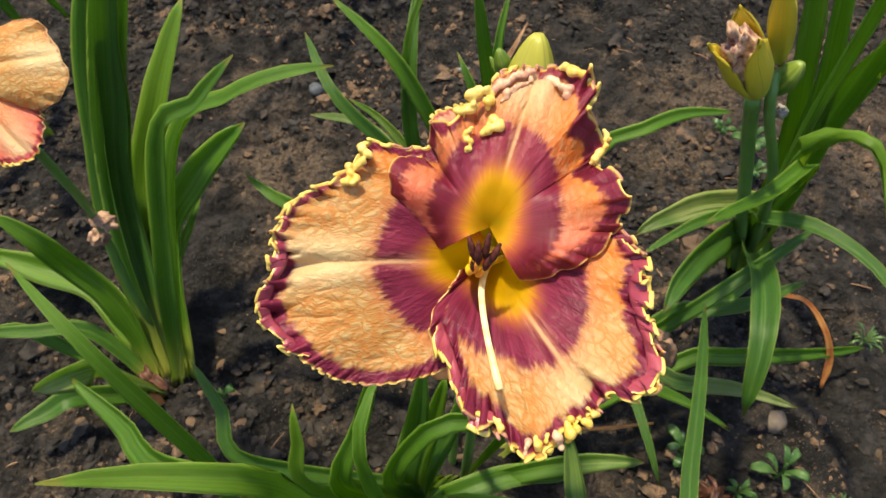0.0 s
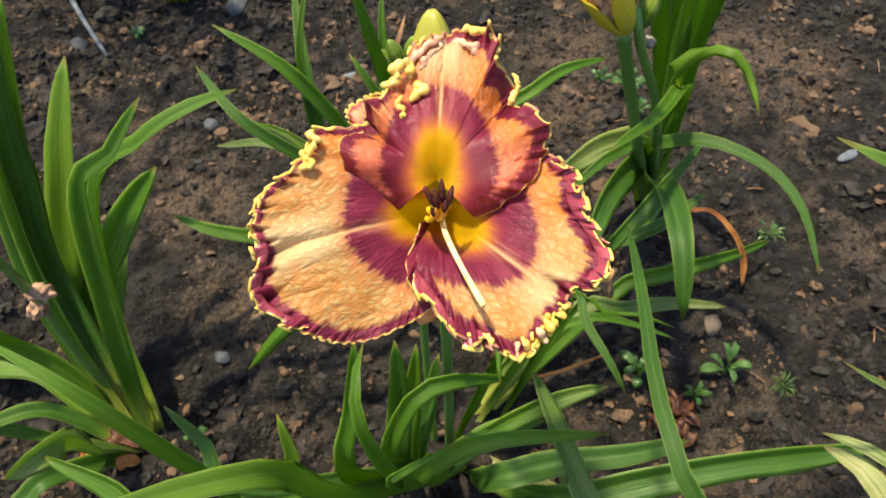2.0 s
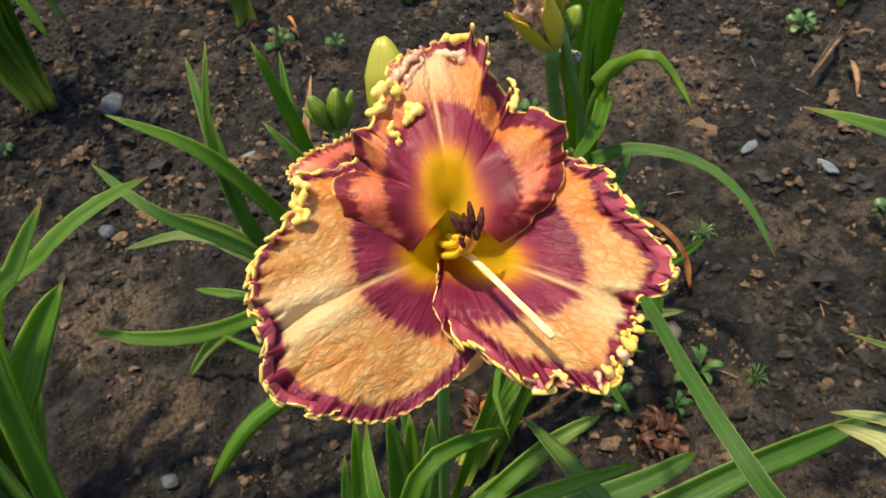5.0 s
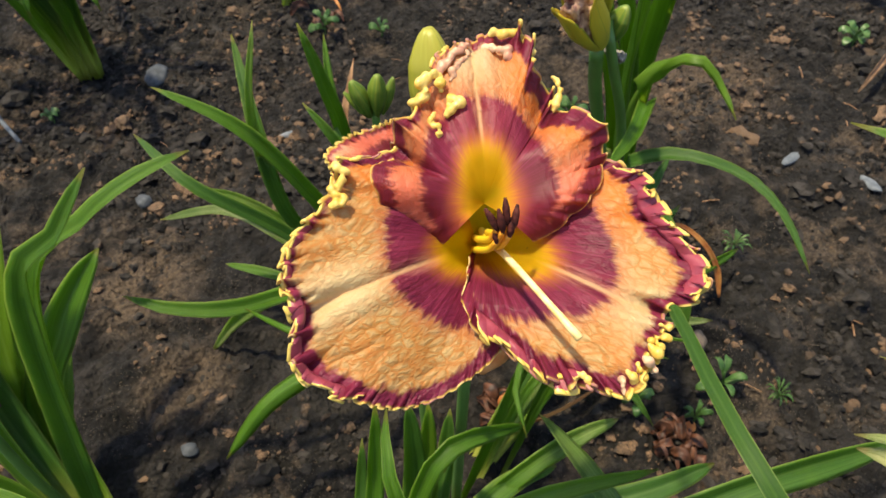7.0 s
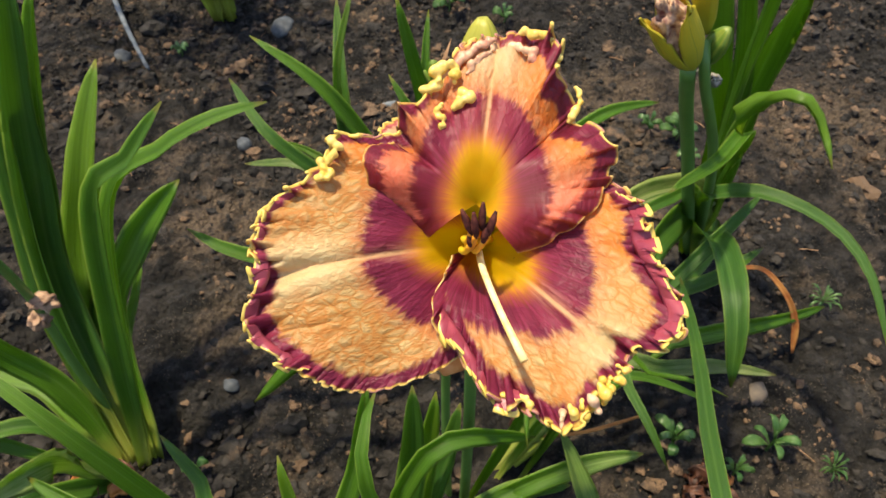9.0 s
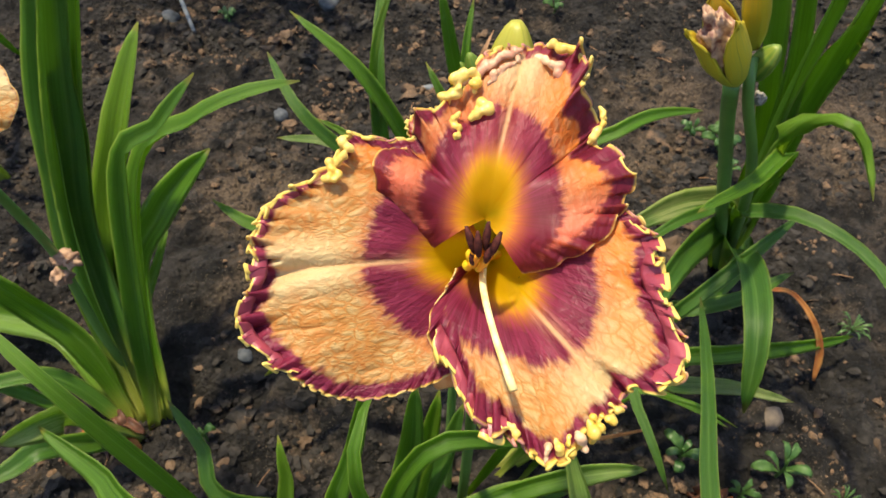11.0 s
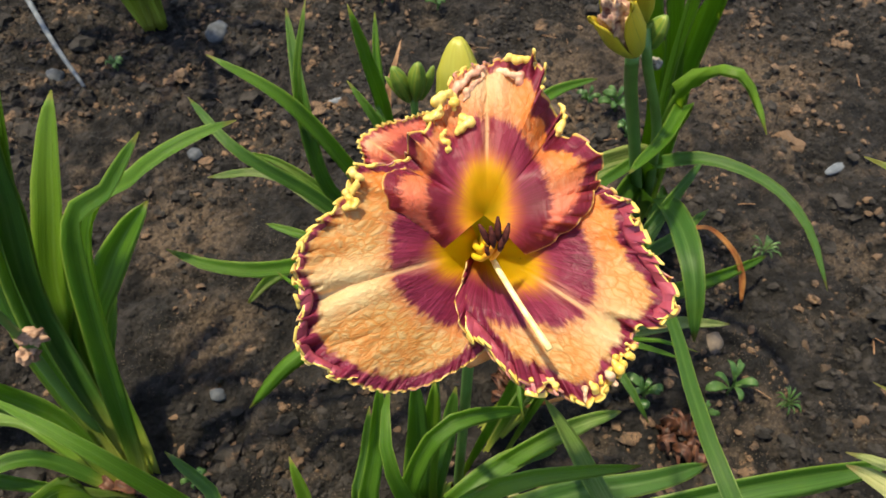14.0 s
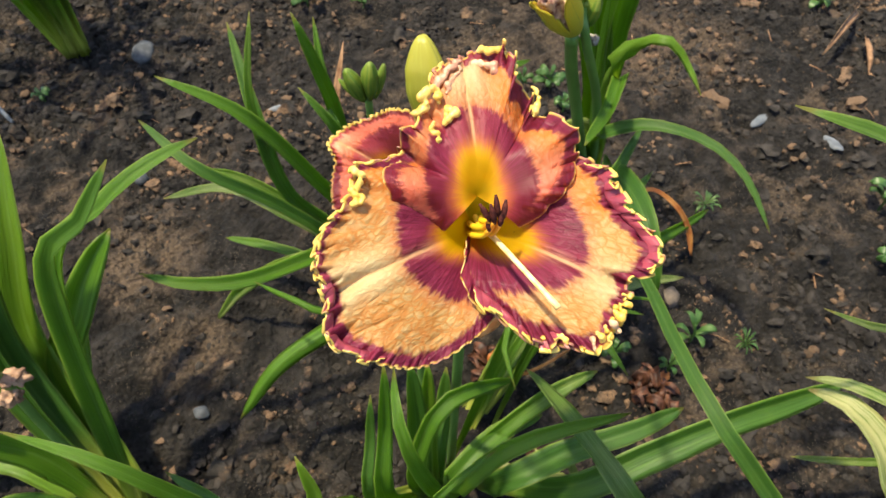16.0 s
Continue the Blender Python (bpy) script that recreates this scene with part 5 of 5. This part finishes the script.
# ---- weeds, litter and stones ----
def weed(at, radius, count, seed, label="young weed with small rounded green leaves", stretch=2.1, height=0.02):
    rng = np.random.RandomState(seed)
    z = ground_height(at[0], at[1])
    pl = thing("weed", (at[0], at[1], z), label, "weed", "weeds in the bed")
    part("stem", tube([(0, 0, -0.004), (0.002, 0.0, height * 0.5), (0.0, 0.002, height)], (0.0016, 0.0013, 0.001), 6, 8, "stem", WEED), pl)
    for i in range(count):
        a = 2.4 * i + rng.uniform(-0.3, 0.3)
        ln = radius * rng.uniform(0.6, 1.0)
        hz = height * rng.uniform(0.35, 1.0)
        c, s2 = math.cos(a), math.sin(a)
        pts = [(0, 0, hz * 0.8), (c * ln * 0.4, s2 * ln * 0.4, hz + 0.006), (c * ln * 0.75, s2 * ln * 0.75, hz + 0.009), (c * ln, s2 * ln, hz + 0.004)]
        part("leaf", blade(pts, ln / stretch, WEED, fold=0.12, n=12, profile=((0, 0.25, 0.45, 0.7, 0.9, 1), (0.1, 0.3, 0.8, 1.0, 0.7, 0.1)), seed=seed + i), pl)
    return pl


weed((0.302, 0.314), 0.030, 7, 1, height=0.035, stretch=2.4)
weed((0.262, 0.290), 0.016, 6, 2, "yellowish seedling weed with rounded leaves")
weed((0.206, 0.316), 0.024, 8, 3, height=0.03)
weed((0.31, 0.75), 0.026, 10, 5, height=0.03)
weed((0.31, 0.70), 0.018, 8, 6)
weed((0.28, 0.78), 0.018, 8, 7)
weed((-0.251, 0.304), 0.014, 5, 8)
weed((0.619, 0.409), 0.032, 10, 9, height=0.04)
weed((0.57, 0.325), 0.026, 8, 10)
weed((0.80, 0.80), 0.035, 10, 11, height=0.03)
weed((0.01, 1.08), 0.030, 8, 12, height=0.03)
weed((0.10, 1.06), 0.020, 7, 13)
weed((0.409, 0.477), 0.022, 16, 14, "tiny feathery green weed in soil", 7.0, 0.014)
weed((0.355, 0.290), 0.020, 14, 15, "tiny feathery green weed in soil", 7.0, 0.012)
weed((-0.42, 1.0), 0.02, 6, 16)

DEAD = thing("dry_leaf", (0.33, 0.45, ground_height(0.33, 0.45)), "orange-brown curled dead leaf lying on the soil", "leaf")
part("blade", blade([rel(DEAD, p) for p in ((0.286, 0.458, 0.100), (0.309, 0.454, 0.100), (0.335, 0.440, 0.075), (0.352, 0.430, 0.040), (0.357, 0.415, 0.006))], 0.009, ORANGE_DRY, fold=0.3, seed=5,
     profile=((0, 0.3, 0.6, 0.85, 1), (0.5, 0.6, 0.9, 1.0, 0.3))), DEAD)


TAN = thing("dry_leaf", (0.735, 0.69, ground_height(0.735, 0.69)), "tan shrivelled leaf ends lying on the soil", "leaf")
for pts, wide in ((((0.835, 0.760, 0.012), (0.790, 0.722, 0.050), (0.745, 0.692, 0.055), (0.705, 0.668, 0.030)), 0.019), (((0.800, 0.690, 0.020), (0.775, 0.655, 0.022), (0.760, 0.625, 0.012)), 0.016), (((0.760, 0.625, 0.012), (0.780, 0.600, 0.014), (0.830, 0.575, 0.008)), 0.008)):
    part("blade", blade([rel(TAN, p) for p in pts], wide, DRY, twist=25, fold=0.4, n=14, seed=int(wide * 1000), profile=((0, 0.3, 0.6, 0.85, 1), (0.5, 0.9, 1.0, 0.6, 0.1))), TAN)


def litter(at, count, size, seed, label):
    rng = np.random.RandomState(seed)
    z = ground_height(at[0], at[1])
    pl = thing("dead_leaf_heap", (at[0], at[1], z), label, "leaf litter", "dead leaf heaps")
    for i in range(count):
        a, r = rng.uniform(0, 6.28), size * math.sqrt(rng.rand())
        x, y = r * math.cos(a), r * math.sin(a)
        b = rng.uniform(0, 6.28)
        ln = size * rng.uniform(0.5, 1.1)
        h = rng.uniform(0.002, 0.018)
        pts = [(x - math.cos(b) * ln / 2, y - math.sin(b) * ln / 2, h), (x, y, h + rng.uniform(0.003, 0.012)), (x + math.cos(b) * ln / 2, y + math.sin(b) * ln / 2, h * 0.6)]
        part("dead_leaf", blade(pts, rng.uniform(0.004, 0.016), LITTER if rng.rand() < 0.88 else ORANGE_DRY, twist=rng.uniform(-60, 60), fold=rng.uniform(0.2, 0.6), n=10,
                                profile=((0, 0.2, 0.6, 1), (0.3, 0.9, 1.0, 0.15)), seed=seed + i), pl)


litter((0.232, 0.272), 20, 0.024, 3, "heap of brown shrivelled leaves on the soil")
litter((0.085, 0.345), 20, 0.026, 4, "reddish-brown dead leaves under the clump")
litter((0.09, 0.22), 5, 0.022, 5, "a few pale dry leaf scraps")
litter((0.01, 1.14), 7, 0.04, 6, "yellow and brown dead leaf bases")
litter((-0.34, 0.29), 8, 0.03, 7, "pale dry scraps at the foot of the clump")


def stone(at, size, mat, seed, label, squash=(1, 0.8, 0.6), category="stone"):
    base, fc = ico(3)
    z = ground_height(at[0], at[1])
    pts = []
    for p in base:
        q = Vector(p) + Vector((seed * 3.3, 0, 0))
        pts.append(p * (1 + 0.22 * noise.noise(q * 1.3) + 0.06 * noise.noise(q * 4)) * size * np.array(squash))
    ob = new("stone", mesh_of("stone", pts, fc, mat))
    ob.matrix_world = pose(at[0], at[1], z + size * squash[2] * 0.4, 0, 0, seed * 77)
    return tagged(ob, label, category, "stones in the soil")


stone((-0.266, 1.067), 0.024, BLUE_STONE, 1, "blue-grey rounded stone half sunk in soil")
stone((-0.233, 0.394), 0.009, BLUE_STONE, 2, "small blue-grey pebble on the soil")
stone((0.307, 0.371), 0.014, stone_material("brown_stone", (0.07, 0.055, 0.044), (0.13, 0.10, 0.075)), 3, "brown pebble on the soil")
stone((-0.283, 0.778), 0.012, BLUE_STONE, 4, "small grey pebble on the soil")
stone((0.570, 0.600), 0.020, PALE_STONE, 5, "pale bluish flake lying on the soil", (1, 0.35, 0.25), "chip")
stone((0.631, 0.524), 0.016, PALE_STONE, 6, "pale flake lying on the soil", (1, 0.5, 0.2), "chip")
stone((-0.072, 0.859), 0.020, PALE_STONE, 7, "pale grey flake lying on the soil", (1, 0.3, 0.2), "chip")
stone((-0.52, 1.00), 0.02, BLUE_STONE, 8, "dark grey stone half sunk in soil")
STAKE = new("thin_stake", tube([(-0.462, 0.958, 0.004), (-0.52, 1.06, 0.02), (-0.60, 1.22, 0.04)], (0.003, 0.0045, 0.0045), 8, 12, "thin_stake", PALE_STONE))
tagged(STAKE, "thin pale grey stick lying on the soil", "stick")
TWIG = new("reddish_twig", tube([(0.065, 0.316, 0.030), (0.115, 0.310, 0.050), (0.177, 0.335, 0.030)], (0.0016, 0.002, 0.0014), 6, 10, "reddish_twig", ORANGE_DRY))
tagged(TWIG, "thin reddish dry stalk lying under the clump", "twig")


def straws(count, seed):
    """Bits of straw and root scattered over the bed, joined."""
    rng = np.random.RandomState(seed)
    verts, faces = [], []
    for _ in range(count):
        x, y = rng.uniform(-0.7, 0.85), rng.uniform(0.1, 1.5)
        a, ln, w = rng.uniform(0, 6.28), rng.uniform(0.006, 0.03), rng.uniform(0.0003, 0.0009)
        z = ground_height(x, y) + 0.004
        d, sd = np.array((math.cos(a), math.sin(a), rng.uniform(-0.1, 0.1))), np.array((-math.sin(a), math.cos(a), 0.0))
        k0 = len(verts)
        for u in (-0.5, 0, 0.5):
            c = np.array((x, y, z + 0.003 * (0.5 - abs(u)))) + d * ln * u
            verts.extend([c + sd * w, c + np.array((0, 0, w)), c - sd * w, c - np.array((0, 0, w))])
        for r in (0, 4):
            for q in range(4):
                faces.append((k0 + r + q, k0 + r + (q + 1) % 4, k0 + r + 4 + (q + 1) % 4, k0 + r + 4 + q))
    return mesh_of("straw", verts, faces, DRY)


tagged(new("straw_bits", straws(110, 4)), "scattered bits of dry straw and roots on the soil", "straw", kind="stuff")
